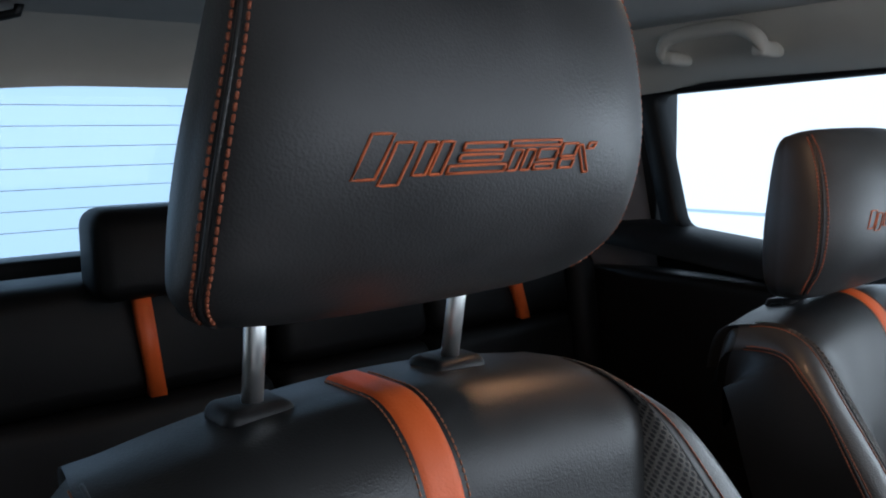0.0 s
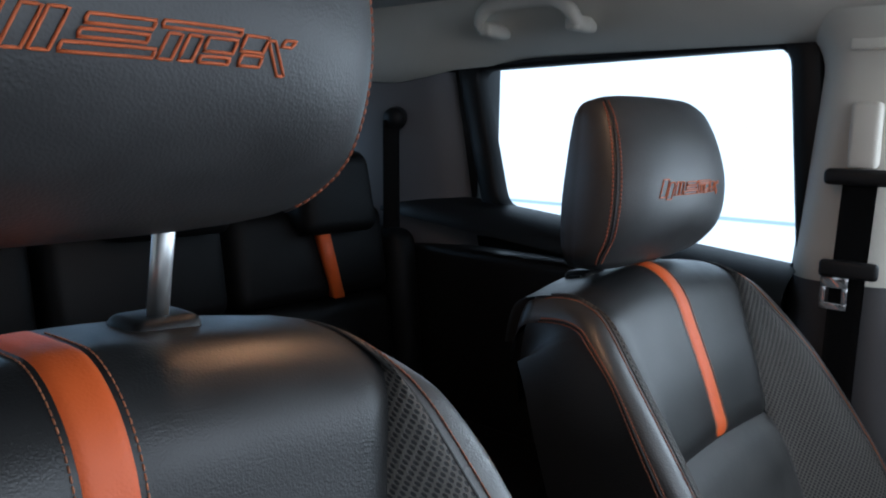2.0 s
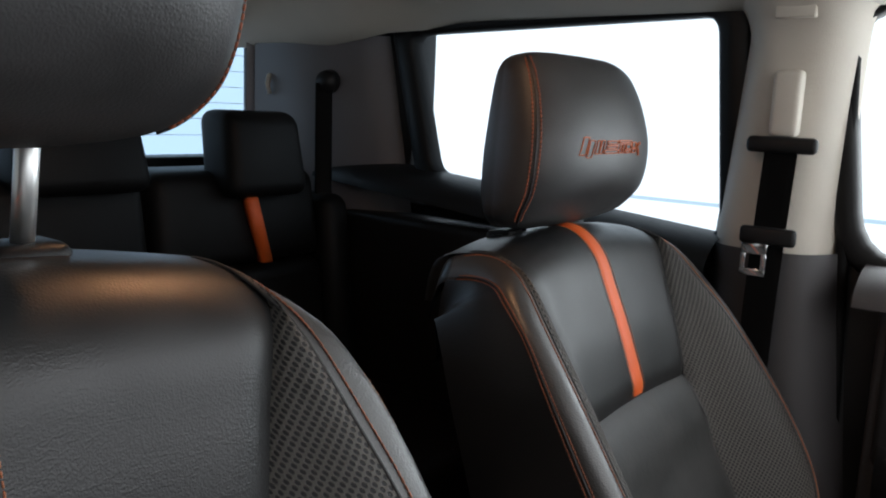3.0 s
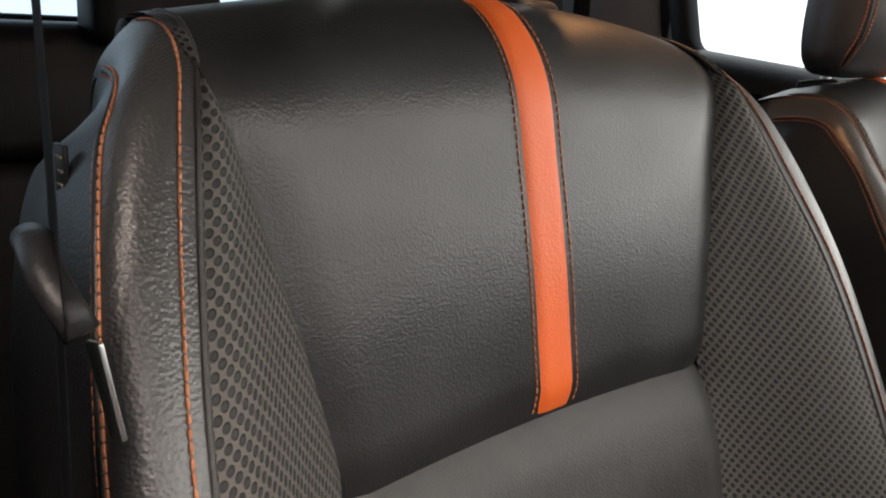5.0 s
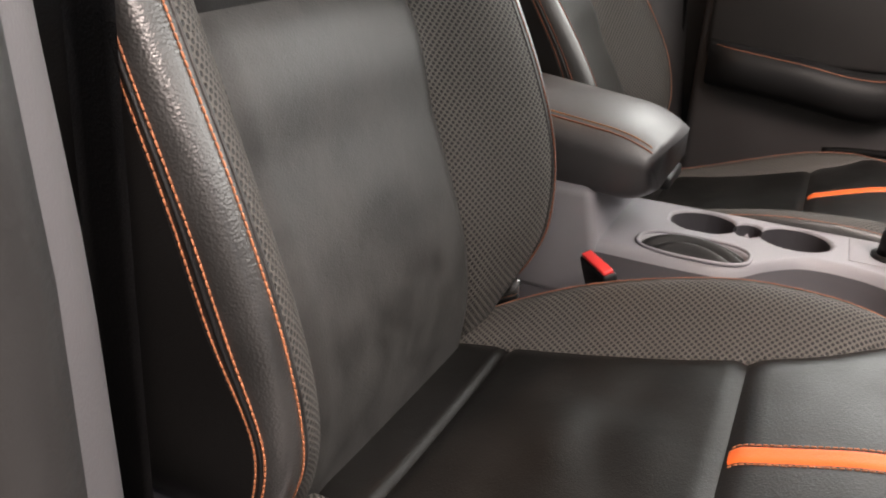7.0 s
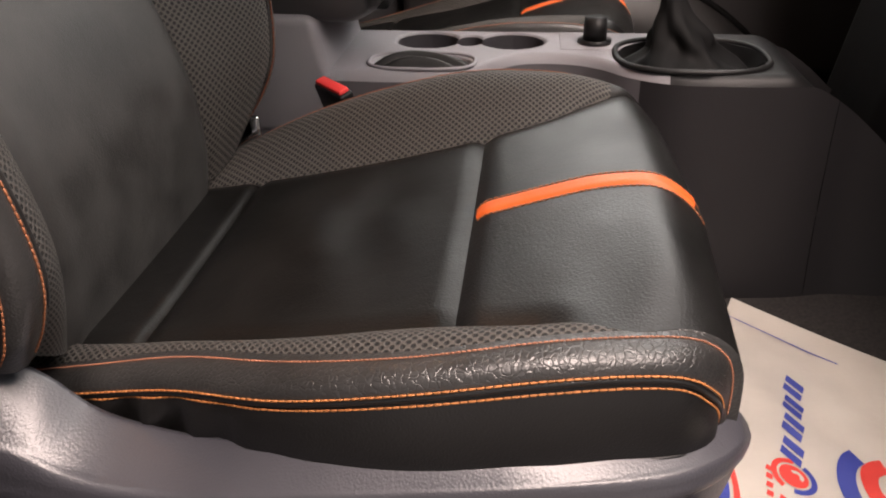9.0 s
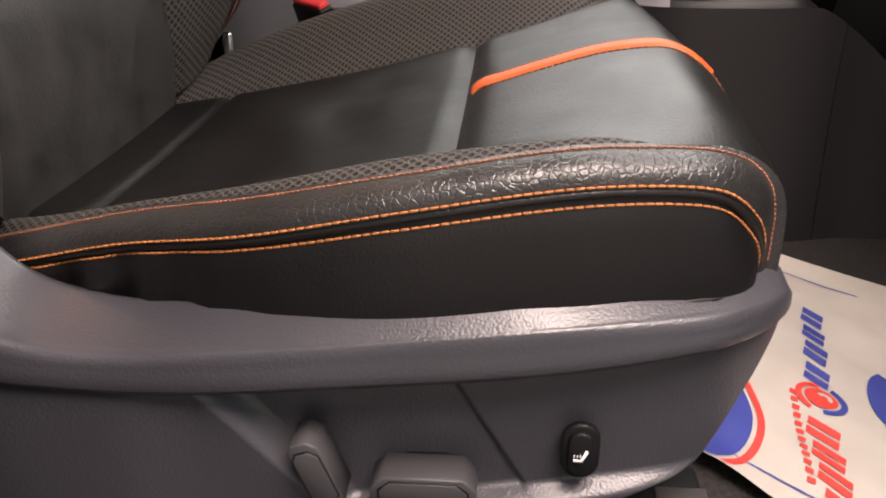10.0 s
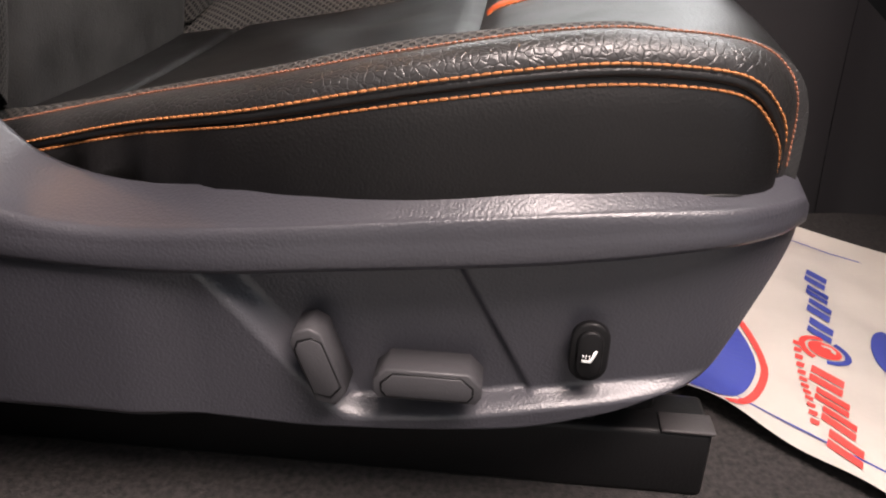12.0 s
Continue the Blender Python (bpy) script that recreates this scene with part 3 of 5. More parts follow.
    cut(0, REAR_SEAM, CUSHION_SUEDE_SHADED, "cushion_rear_panel", "brushed black leather rear strip, darkened for shade")
    cut(REAR_SEAM, MID_SEAM, CUSHION_SUEDE_SHADED, "cushion_middle_panel", "worn brushed black leather seat panel, darkened for shade")
    cut(MID_SEAM, 1, LEATHER_SEAT, "cushion_front_panel", "grained black leather thigh panel")
    for s in (-1, 1):
        vs = lin(0, 1, 80)
        put("cushion_bolster", sheet(cushion_fn, lin(s * 1, s * 2, 14), lin(0, 0.73, 60), s > 0), MESH, "grey perforated mesh bolster", tilted=False)
        # Paler leather on the door-side corner stands in for its highlight.
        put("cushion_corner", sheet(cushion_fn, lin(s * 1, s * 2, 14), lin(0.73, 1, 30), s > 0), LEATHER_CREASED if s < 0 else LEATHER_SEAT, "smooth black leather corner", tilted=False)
        put("cushion_roll", sheet(cushion_fn, lin(s * 2, s * 3, 14), vs, s > 0), LEATHER_CREASED, "creased worn black leather edge roll", tilted=False)
        put("cushion_side", sheet(cushion_fn, lin(s * 3, s * 4, 10), vs, s > 0), SIDE_CLOTH, "plain black vinyl cushion side", tilted=False)
        put("stitching", stitches(edge_line(cushion_fn, [(s * 2.14, v) for v in lin(0.03, 0.95, 110)], -1), 0.0028, 0.0003, 0.0006), THREAD_AGED, tilted=False)
        for a in (2.86, 3.06):
            line = edge_line(cushion_fn, [(s * a, v) for v in lin(0.03, 0.93, 110)], -1)
            put("stitching", stitches(line), THREAD, tilted=False)
        seam = edge_line(cushion_fn, [(s * (3.92 - 0.34 * (v - 0.55) / 0.38), v) for v in lin(0.55, 0.93, 40)], -1)
        put("side_seam", tube([p for p, _ in seam], 0.0013, 8), SIDE_CLOTH, tilted=False)
        put("piping", tube([cushion_fn(s * 2.965, v) for v in lin(0.03, 0.94, 90)], 0.0026, 10), LEATHER, tilted=False)

    def cstripe(u, v):
        x, y, z = cushion_fn(0, v)
        n = np.cross(np.array(cushion_fn(0.05, v)) - np.array(cushion_fn(-0.05, v)), np.array(cushion_fn(0, min(v + .005, 1))) - np.array(cushion_fn(0, v - .005)))
        n = -n / np.linalg.norm(n) * (0.002 - 0.002 * abs(u) ** 6)
        return (0.0105 * u + n[0], y + n[1], z + n[2])

    put("cushion_stripe", sheet(cstripe, lin(-1, 1, 13), lin(MID_SEAM + 0.006, 0.835, 50), True), ORANGE, "orange leather stripe", tilted=False)
    for s in (-1, 1):
        line = [(p, -q) for p, q in edge_line(cushion_fn, [(s * 0.0135 / spline(CUSHION, v)[2 if s < 0 else 8], v) for v in lin(MID_SEAM + 0.006, 0.875, 60)])]
        put("stitching", stitches(line, 0.0040, 0.0008, 0.00058), THREAD_BACK, tilted=False)
    bottom = box(-0.165, 0.17, -0.50, 0.02, 0.03, 0.165, 0.01)
    put("seat_pan", bottom, BLACK_PLASTIC, "black seat pan", tilted=False)
    return ob


driver = seat("front_seat", (0, 0, 0), 0, (0, 0, 0), "black leather front seat with orange stripe and mesh bolsters, worn", "front seats")
passenger = seat("front_seat", (0.80, -0.020, -0.02), 10, (-0.022, 0.008, -0.056), "black leather front seat with orange stripe beside the console", "front seats", True, 0.019)


# ---- cabin ----
def structure(name, bm, mat, label="", flat=False):
    ob = part(name, bm, mat, None, flat=flat)
    return tagged(ob, label or name.replace("_", " "), name.split("_")[0], kind="structure")


def merge(bm, other):
    me = bpy.data.meshes.new("tmp")
    other.to_mesh(me)
    other.free()
    bm.from_mesh(me)
    bpy.data.meshes.remove(me)
    return bm


def boxes(*args, bevel=0.006):
    bm = bmesh.new()
    for a in args:
        merge(bm, box(*a, bevel))
    return bm


def ring(x0, x1, quad, w, r=0.035, n=6):
    """Rounded window surround in a side wall. quad: (y, z) of the opening's corners: front low, rear low, rear high, front high."""
    q = [Vector(p) for p in quad]

    def loop(grow, rad):
        mid = sum(q, Vector((0, 0))) / 4
        out = []
        for i in range(4):
            a, b, c = q[i - 1], q[i], q[(i + 1) % 4]
            d1, d2 = (a - b).normalized(), (c - b).normalized()
            corner = b - (d1 + d2) * grow
            p0, p2 = corner + d1 * rad, corner + d2 * rad
            out += [p0 * (1 - t) ** 2 + corner * 2 * t * (1 - t) + p2 * t * t for t in lin(0, 1, n)]
        return out
    a, b = loop(0, r), loop(w, r + w * 0.6)
    bm = bmesh.new()
    rows = [[bm.verts.new((x, *p)) for p in ps] for x, ps in ((x1, a), (x0 + 0.006, a), (x0, loop(0.006, r + 0.004)), (x0, loop(w - 0.006, r + w * 0.6)), (x0 + 0.006, b), (x1, b))]
    m = len(a)
    for i in range(5):
        for k in range(m):
            bm.faces.new((rows[i][k], rows[i][(k + 1) % m], rows[i + 1][(k + 1) % m], rows[i + 1][k]))
    bmesh.ops.recalc_face_normals(bm, faces=bm.faces)
    return bm


def pane(name, corners, label):
    bm = bmesh.new()
    bm.faces.new([bm.verts.new(c) for c in corners])
    ob = structure(name, bm, GLASS, label, True)
    ob.visible_shadow = False
    return ob


structure("floor", box(-0.46, 1.28, -1.4, 1.3, -0.06, -0.004, 0), CARPET, "dark brown-black cabin carpet")
structure("ceiling", box(-0.36, 1.14, -0.70, 1.36, 1.155, 1.2, 0.02), HEADLINER, "light grey cloth headliner")


# passenger side: wall with two window openings
structure("wall_passenger", boxes((1.205, 1.285, -1.4, 1.36, -0.05, 0.685), (1.205, 1.285, 0.80, 1.36, 0.685, 1.2), (1.205, 1.285, -1.4, 0.80, 1.08, 1.2), (1.205, 1.285, -0.03, 0.09, 0.685, 1.08)), BLACK_PLASTIC, "black door shells of the cabin side")


def rail_fn(u, v):
    """Roof rail: curves from the window top in to the headliner."""
    y = -0.75 + 2.05 * v
    a = u * math.pi / 2
    low = 1.055 - 0.045 * ease(min(1, max(0, (y - 0.62) / 0.38)))
    out = 1.20 - 0.075 * ease(min(1, max(0, (y - 0.72) / 0.10)))
    return (out - (out - 1.03) * math.sin(a) ** 1.3, y, low + (1.16 - low) * (1 - math.cos(a)))


structure("trim_roof_rail", sheet(rail_fn, lin(0, 1, 12), lin(0, 1, 30)), CREAM, "cream roof rail trim above the side windows")
structure("trim_roof_rail_driver", sheet(lambda u, v: ((lambda p: (0.82 - p[0], p[1], p[2]))(rail_fn(u, v))), lin(0, 1, 12), lin(0, 1, 30), True), CREAM, "cream roof rail trim above the driver door")


def pillar_fn(sign, base):
    """B-pillar trim section, bowed into the cabin; u across, v up."""
    def fn(u, v):
        z = 0.690 + 0.40 * v
        half = 0.085 + 0.012 * (1 - v) + 0.035 * max(0, (v - 0.8) / 0.2) ** 2
        x = base - sign * (0.075 * (1 - abs(u) ** 3.2) + 0.055 * max(0, (v - 0.78) / 0.22) ** 2)
        return (x, 0.035 + half * u - 0.02 * v, z)
    return fn


structure("pillar_passenger", sheet(pillar_fn(1, 1.21), lin(-1, 1, 25), lin(0, 1, 30)), CREAM, "cream B-pillar trim with a belt slot")


def jamb_fn(z0, z1):
    """Driver B-pillar trim: nose at the front, running back along the cabin side and out to the door seal."""
    pts = [(0, -0.53, -0.172), (0.12, -0.43, -0.168), (0.2, -0.384, -0.155), (0.42, -0.344, -0.122), (0.5, -0.339, -0.104), (0.6, -0.350, -0.082), (0.8, -0.395, -0.072), (1, -0.44, -0.068)]

    def fn(u, v):
        x, y = spline(pts, u)
        z = z0 + (z1 - z0) * v
        return (x - 0.03 * max(0, (z - 0.7) / 0.4) - 0.008 * min(1, max(0, (z - 0.25) / 0.35)), y + 0.05 * max(0, (z - 0.5) / 0.6), z)
    return fn


structure("pillar_driver", sheet(jamb_fn(0.705, 1.12), lin(0, 1, 40), lin(0, 1, 20)), CREAM, "cream B-pillar trim beside the driver seat")


def low_pillar(sign, base):
    def fn(u, v):
        z = -0.01 + 0.705 * v
        half = 0.10 + 0.045 * (1 - v)
        x = base - sign * (0.085 + 0.02 * (1 - v)) * (1 - abs(u) ** 4)
        return (x, 0.03 + half * u - 0.03 * (1 - v), z)
    return fn


structure("trim_pillar_passenger", sheet(low_pillar(1, 1.205), lin(-1, 1, 25), lin(0, 1, 30)), DOOR_GREY, "dark grey lower pillar trim")
structure("trim_pillar_driver", sheet(jamb_fn(-0.01, 0.703), lin(0, 1, 40), lin(0, 1, 20)), PILLAR_GREY, "grey lower pillar trim beside the driver seat")
# Jamb coloured near-black in place of the shade behind the belt.
structure("wall_driver_pillar", box(-0.57, -0.485, -0.09, 0.20, -0.06, 1.2, 0.01), RUBBER_OR_SHADE, "door jamb of the driver side, darkened for its shade")
structure("trim_window_rear_door", ring(1.185, 1.225, [(0.117, 0.697), (0.722, 0.755), (0.795, 1.036), (0.153, 1.052)], 0.050, 0.030), BLACK_PLASTIC, "black rear door window surround")
structure("trim_window_front_door", ring(1.185, 1.225, [(-1.25, 0.69), (-0.093, 0.69), (-0.045, 1.052), (-1.25, 1.052)], 0.034, 0.07), BLACK_PLASTIC, "black front door window surround")
structure("seal_rear_door", tube([(1.195, 0.098, 0.03 + 1.02 * k / 20) for k in range(21)], 0.009), RUBBER_OR_SHADE, "black rubber door seal")
structure("seal_front_door", tube([(1.195, -0.048 - 0.06 * (1 - k / 20), 0.03 + 1.02 * k / 20) for k in range(21)], 0.010), RUBBER_OR_SHADE, "black rubber door seal")
structure("seal_driver_door", tube([(-0.435, -0.185 + 0.05 * max(0, (k - 10) / 11), -0.01 + 1.1 * k / 20) for k in range(21)], 0.016), SEAL, "worn grey-black rubber door seal")
pane("window_side_rear", [(1.235, 0.06, 0.66), (1.235, 0.06, 1.10), (1.235, 0.82, 1.10), (1.235, 0.82, 0.66)], "rear door window glass")
pane("window_side_front", [(1.235, -1.3, 0.66), (1.235, -1.3, 1.10), (1.235, -0.03, 1.10), (1.235, -0.03, 0.66)], "front door window glass")


def sill_fn(y0, y1, z0, z1):
    def fn(u, v):
        y = y0 + (y1 - y0) * v
        a = u * math.pi / 2
        return (1.21 - 0.10 * math.sin(a), y, z0 + (z1 - z0) * v - 0.055 * (1 - math.cos(a)))
    return fn


structure("trim_sill_rear_door", sheet(sill_fn(0.11, 1.0, 0.702, 0.785), lin(0, 1, 10), lin(0, 1, 12)), BLACK_PLASTIC, "black padded rear door top")
structure("trim_sill_front_door", sheet(sill_fn(-1.2, -0.105, 0.688, 0.688), lin(0, 1, 10), lin(0, 1, 12)), DOOR_GREY, "grey padded front door top")
structure("door_card_rear", box(1.12, 1.21, 0.17, 1.0, 0.0, 0.665, 0.02, 3), BLACK_PLASTIC, "black rear door card")
# front passenger door card: lower panel, armrest, pocket
card = structure("door_card_front", box(1.14, 1.21, -1.3, -0.135, 0.05, 0.66, 0.02, 3), DOOR_GREY, "dark grey front door card")


def armrest_fn(u, v):
    y = -0.16 - 0.72 * v
    a = -0.5 * math.pi + u * math.pi
    bulge = 0.065 * (1 - max(0, (0.08 - v) / 0.08) ** 2 * 0.5)
    mid = spline([(0.0, 0.392), (0.22, 0.374), (0.43, 0.358), (0.53, 0.395), (0.62, 0.470), (1.0, 0.600)], v)[0]
    return (1.145 - bulge * max(0, math.cos(a)) ** 0.5, y, mid + 0.045 * math.sin(a))


part("armrest_pad", local(card, sheet(armrest_fn, lin(0, 1, 16), lin(0, 1, 40), True)), BLACK_PLASTIC, card)
part("upper_panel", local(card, box(1.128, 1.16, -1.25, -0.15, 0.40, 0.675, 0.012, 3)), BLACK_VINYL, card, "black upper door panel")
part("stitching", local(card, tube([armrest_fn(0.80, v) for v in lin(0.02, 0.95, 40)], 0.0010, 6)), THREAD_DARK, card)


def pocket_fn(u, v):
    y = -0.40 - 0.46 * v
    z = 0.03 + u * (0.225 + 0.02 * math.sin(math.pi * v) - 0.13 * v ** 3)
    return (1.142 - 0.075 * math.sin(math.pi * min(1, u * 1.0)) ** 0.7 * ease(min(1, v / 0.35)), y, z)


part("pocket", local(card, sheet(pocket_fn, lin(0, 1, 16), lin(0, 1, 24), True)), BLACK_VINYL, card)
part("pocket_rim", local(card, tube([pocket_fn(0.96, v) for v in lin(0.0, 1, 40)], 0.008, 8)), RUBBER_OR_SHADE, card, "black pocket rim")

# rear wall and window
structure("wall_rear", boxes((-0.45, 1.285, 1.22, 1.3, 0, 0.76), (-0.45, 1.285, 1.22, 1.3, 1.075, 1.2), (1.16, 1.285, 1.22, 1.3, 0.76, 1.075), (-0.45, -0.25, 1.22, 1.3, 0.76, 1.075)), BLACK_PLASTIC, "dark plastic cabin rear wall")
rear_glass = pane("window_rear", [(-0.25, 1.262, 0.76), (1.16, 1.262, 0.76), (1.16, 1.262, 1.075), (-0.25, 1.262, 1.075)], "rear window with heater lines")
for k in range(7):
    z = 0.805 + 0.037 * k
    part("heater_line", box(-0.2, 1.13, 1.2608, 1.2616, z, z + 0.0011, 0), DOT, rear_glass)
structure("trim_rear_header", sheet(lambda u, v: (-0.40 + 1.60 * u, 1.00 + 0.214 * math.sin(v * math.pi / 2), 1.158 - (0.100 + 0.035 * ease(max(0, 1 - u / 0.35)) + 0.035 * ease(max(0, (u - 0.85) / 0.15))) * (1 - math.cos(v * math.pi / 2))), lin(0, 1, 40), lin(0, 1, 12), True), CREAM, "cream header trim above the rear window")
structure("trim_rear_corner", sheet(lambda u, v: (1.10 + 0.105 * u, 1.215 - 0.05 * u - 0.02 * math.sin(math.pi * u), 0.70 + 0.34 * v), lin(0, 1, 8), lin(0, 1, 8), True), CONSOLE, "grey rear corner trim")


def c_fn(u, v):
    z = 0.30 + 0.735 * v
    y0, y1 = 0.865 - 0.15 * (1 - v), 1.19
    x = 1.205 - 0.10 * (math.sin(math.pi * min(u * 1.4, 1) * 0.5) ** 0.6)
    return (x, y0 + (y1 - y0) * u, z)


structure("pillar_rear_passenger", sheet(c_fn, lin(0, 1, 14), lin(0, 1, 14), True), PILLAR_GREY, "dark grey rear pillar trim")
# Near-black base carries the shade at the rear of the driver side.
structure("wall_driver_rear", boxes((-0.47, -0.40, 0.08, 1.3, -0.05, 0.70), (-0.47, -0.40, 0.13, 1.3, 1.065, 1.2), (-0.47, -0.40, 0.78, 1.3, 0.70, 1.065)), RUBBER_OR_SHADE, "rear driver-side door, darkened for its shade")
pane("window_driver_rear", [(-0.44, 0.12, 0.70), (-0.44, 0.79, 0.70), (-0.44, 0.79, 1.065), (-0.44, 0.12, 1.065)], "rear door window glass")
structure("sill_driver", box(-0.47, -0.31, -1.2, 0.16, -0.06, 0.012, 0.012, 3), CARPET, "carpeted door sill")
# Second box is an unseen ledge, added to keep light off the footwell.
structure("dashboard", boxes((-0.42, 1.20, -1.4, -0.98, 0.30, 0.70), (-0.42, 1.20, -1.35, -0.84, 0.54, 0.72), bevel=0.03), BLACK_PLASTIC, "black dashboard with an added shading ledge")
structure("firewall", box(-0.45, 1.28, -1.45, -1.35, -0.05, 0.72, 0), CARPET, "dark footwell bulkhead")

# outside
# Backdrop surfaces glow by themselves in place of the hall's light on them.
HALL = glowing("hall_wall_white_glow", (0.90, 0.95, 1.0), 1.05)
HALL_FILL = glowing("hall_fill_glow", (1.0, 0.93, 0.86), 0.30)
HALL_BLUE = glowing("hall_wall_blue_glow", (0.62, 0.80, 1.0), 0.80)
HALL_LINE = glowing("hall_wall_joint_glow", (0.60, 0.74, 0.86), 0.75)
# Unseen pale floor and glowing wall, added to light the seat's door side.
structure("ground", box(-9, 9, -9, 9, -0.62, -0.55, 0), CONCRETE, "unseen pale concrete hall floor added to bounce light")
structure("backdrop_driver", box(-6.1, -6.0, -9, 7, -0.55, 6, 0), HALL_FILL, "unseen glowing wall added to light the driver side")
structure("backdrop_rear", box(-9, 9, 7.0, 7.1, -2, 6, 0), HALL_BLUE, "pale blue hall wall, glowing backdrop")
structure("backdrop_rear_low", box(-9, 9, 6.9, 7.0, -2, 0.05, 0), HALL, "white hall floor beyond the rear window, glowing backdrop")
structure("backdrop_side", box(7.0, 7.1, -9, 7, -2, 6, 0), HALL, "white hall shutter wall, glowing backdrop")
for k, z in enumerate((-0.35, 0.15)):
    structure("backdrop_joint", box(6.96, 7.0, -9, 7, z, z + 0.03, 0), HALL_LINE, "grey joint of the hall shutter, glowing backdrop")

# ---- rear seat ----
def pad(x0, x1, y0, y1, z0, z1, lean=0.0, r=0.03):
    bm = box(x0, x1, y0, y1, z0, z1, r, 4)
    for v in bm.verts:
        f = (v.co.z - z0) / (z1 - z0)
        v.co.y += lean * f
        g = 1 - abs(2 * (v.co.x - x0) / (x1 - x0) - 1) ** 4
        if v.co.y < (y0 + y1) / 2 + lean * f:
            v.co.y -= 0.010 * g * math.sin(math.pi * min(max(f, 0), 1))
    return bm


rear = thing("rear_bench", (0.5, 0.95, -0.004), "black leather rear bench with orange stripes", "rear seat")
part("base", local(rear, box(-0.36, 1.11, 0.45, 1.0, -0.004, 0.24, 0.02)), BENCH_SHADED, rear)
part("cushion", local(rear, pad(-0.30, 1.08, 0.40, 0.92, 0.22, 0.33)), BENCH_SHADED, rear)
for x0, x1 in ((-0.27, 0.325), (0.335, 0.655), (0.665, 1.05)):
    part("backrest_lower", local(rear, pad(x0, x1, 0.86, 1.03, 0.30, 0.572, 0.035)), BENCH_SHADED, rear)
    part("backrest_upper", local(rear, pad(x0, x1, 0.897, 1.05, 0.574, 0.755, 0.03)), BENCH_SHADED, rear)
part("bolster", local(rear, pad(1.045, 1.12, 0.84, 1.05, 0.25, 0.70, 0.05)), BENCH_SHADED, rear)
for xa, xb in ((0.122, 0.110), (0.890, 0.852)):
    bm = bmesh.new()
    v = [bm.verts.new(p) for p in ((xa - 0.012, 0.884, 0.578), (xa + 0.012, 0.884, 0.578), (xb + 0.012, 0.897, 0.74), (xb - 0.012, 0.897, 0.74))]
    f = bm.faces.new(v)
    r = bmesh.ops.extrude_face_region(bm, geom=[f])
    bmesh.ops.translate(bm, vec=(0, 0.02, 0), verts=[q for q in r["geom"] if isinstance(q, bmesh.types.BMVert)])
    bmesh.ops.recalc_face_normals(bm, faces=bm.faces)
    part("stripe", local(rear, bm), ORANGE, rear, "orange leather stripe")
for x0, x1, z0, z1 in ((0.040, 0.236, 0.728, 0.862), (0.418, 0.645, 0.728, 0.856), (0.796, 0.990, 0.706, 0.868)):
    xm = (x0 + x1) / 2
    h = thing("rear_headrest", (xm, 0.97, 0.745), "black leather rear headrest on the bench", "headrest", "rear headrests")
    bm = pad(x0, x1, 0.868, 0.970, z0, z1, 0.03, 0.028)
    for v in bm.verts:
        v.co.x = xm + (v.co.x - xm) * (1 - 0.10 * (v.co.z - z0) / (z1 - z0))
    part("cushion", local(h, bm), BENCH_SHADED, h)
    for s in (-1, 1):
        part("post", local(h, rod((xm + s * 0.06, 0.985, 0.70), (xm + s * 0.06, 0.975, z0 + 0.03), 0.005)), CHROME, h)

# ---- centre console ----
con = thing("centre_console", (0.45, -0.4, -0.004), "grey plastic centre console with cup holders between the seats", "console")
TOP = 0.28


# near edge of the top: beside the handbrake, drawn in along the cup holders, swelling out round the gear lever
NEAR = [(0.165, 0.342), (0.30, 0.342), (0.335, 0.356), (0.362, 0.392), (0.40, 0.424), (0.45, 0.427), (0.49, 0.412), (0.53, 0.372), (0.57, 0.352), (0.62, 0.345), (0.68, 0.346), (0.74, 0.352), (0.80, 0.366)]
HOLES = [(0.492, -0.272, 0.040, 0.042, 0.055), (0.492, -0.385, 0.040, 0.042, 0.055), (0.492, -0.328, 0.026, 0.018, 0.025), (0.388, -0.275, 0.033, 0.061, 0.03), (0.432, -0.607, 0.074, 0.088, 0.035)]


def near_edge(y):
    return spline(NEAR, -y)[0] if -y > 0.165 else 0.342


def top_fn(u, v):
    """Console top with a rounded near lip, pressed down into its wells; u across, v forward."""
    y = -0.165 - 0.60 * v
    xn = near_edge(y)
    x = xn + (0.552 - xn) * u
    d = 0.0
    for cx, cy, rx, ry, deep in HOLES:
        q = math.hypot((x - cx) / rx, (y - cy) / ry)
        d = max(d, deep * (1 - ease(min(max((q - 0.93) / 0.10, 0), 1))))
    lip = min(u, 1 - u) * (0.552 - xn)
    return (x, y, TOP - d - 0.012 * max(0, 1 - lip / 0.012) ** 2 - 0.05 * max(0, (v - 0.90) / 0.10) ** 2)


across = [k * k * 0.06 / 16 for k in range(4)] + lin(0.06, 1, 58)
part("top", local(con, sheet(top_fn, across, lin(0, 0.68, 116))), CONSOLE, con)
part("gear_surround", local(con, sheet(top_fn, across, lin(0.68, 1, 56))), BLACK_PLASTIC, con, "black front of the gear lever surround")
# Near-black tray stands in for the shade inside the gear well.
part("gear_tray", local(con, sheet(lambda u, v: (0.432 + 0.0745 * (1 - v) * math.cos(2 * math.pi * u), -0.607 + 0.0885 * (1 - v) * math.sin(2 * math.pi * u), TOP + 0.001 - 0.026 * min(1, v / 0.14)), lin(0, 1, 65), [0, 0.02, 0.05, 0.09, 0.14, 0.3, 0.6, 0.999])), RUBBER_OR_SHADE, con, "gear lever tray, near-black for the shade in it")


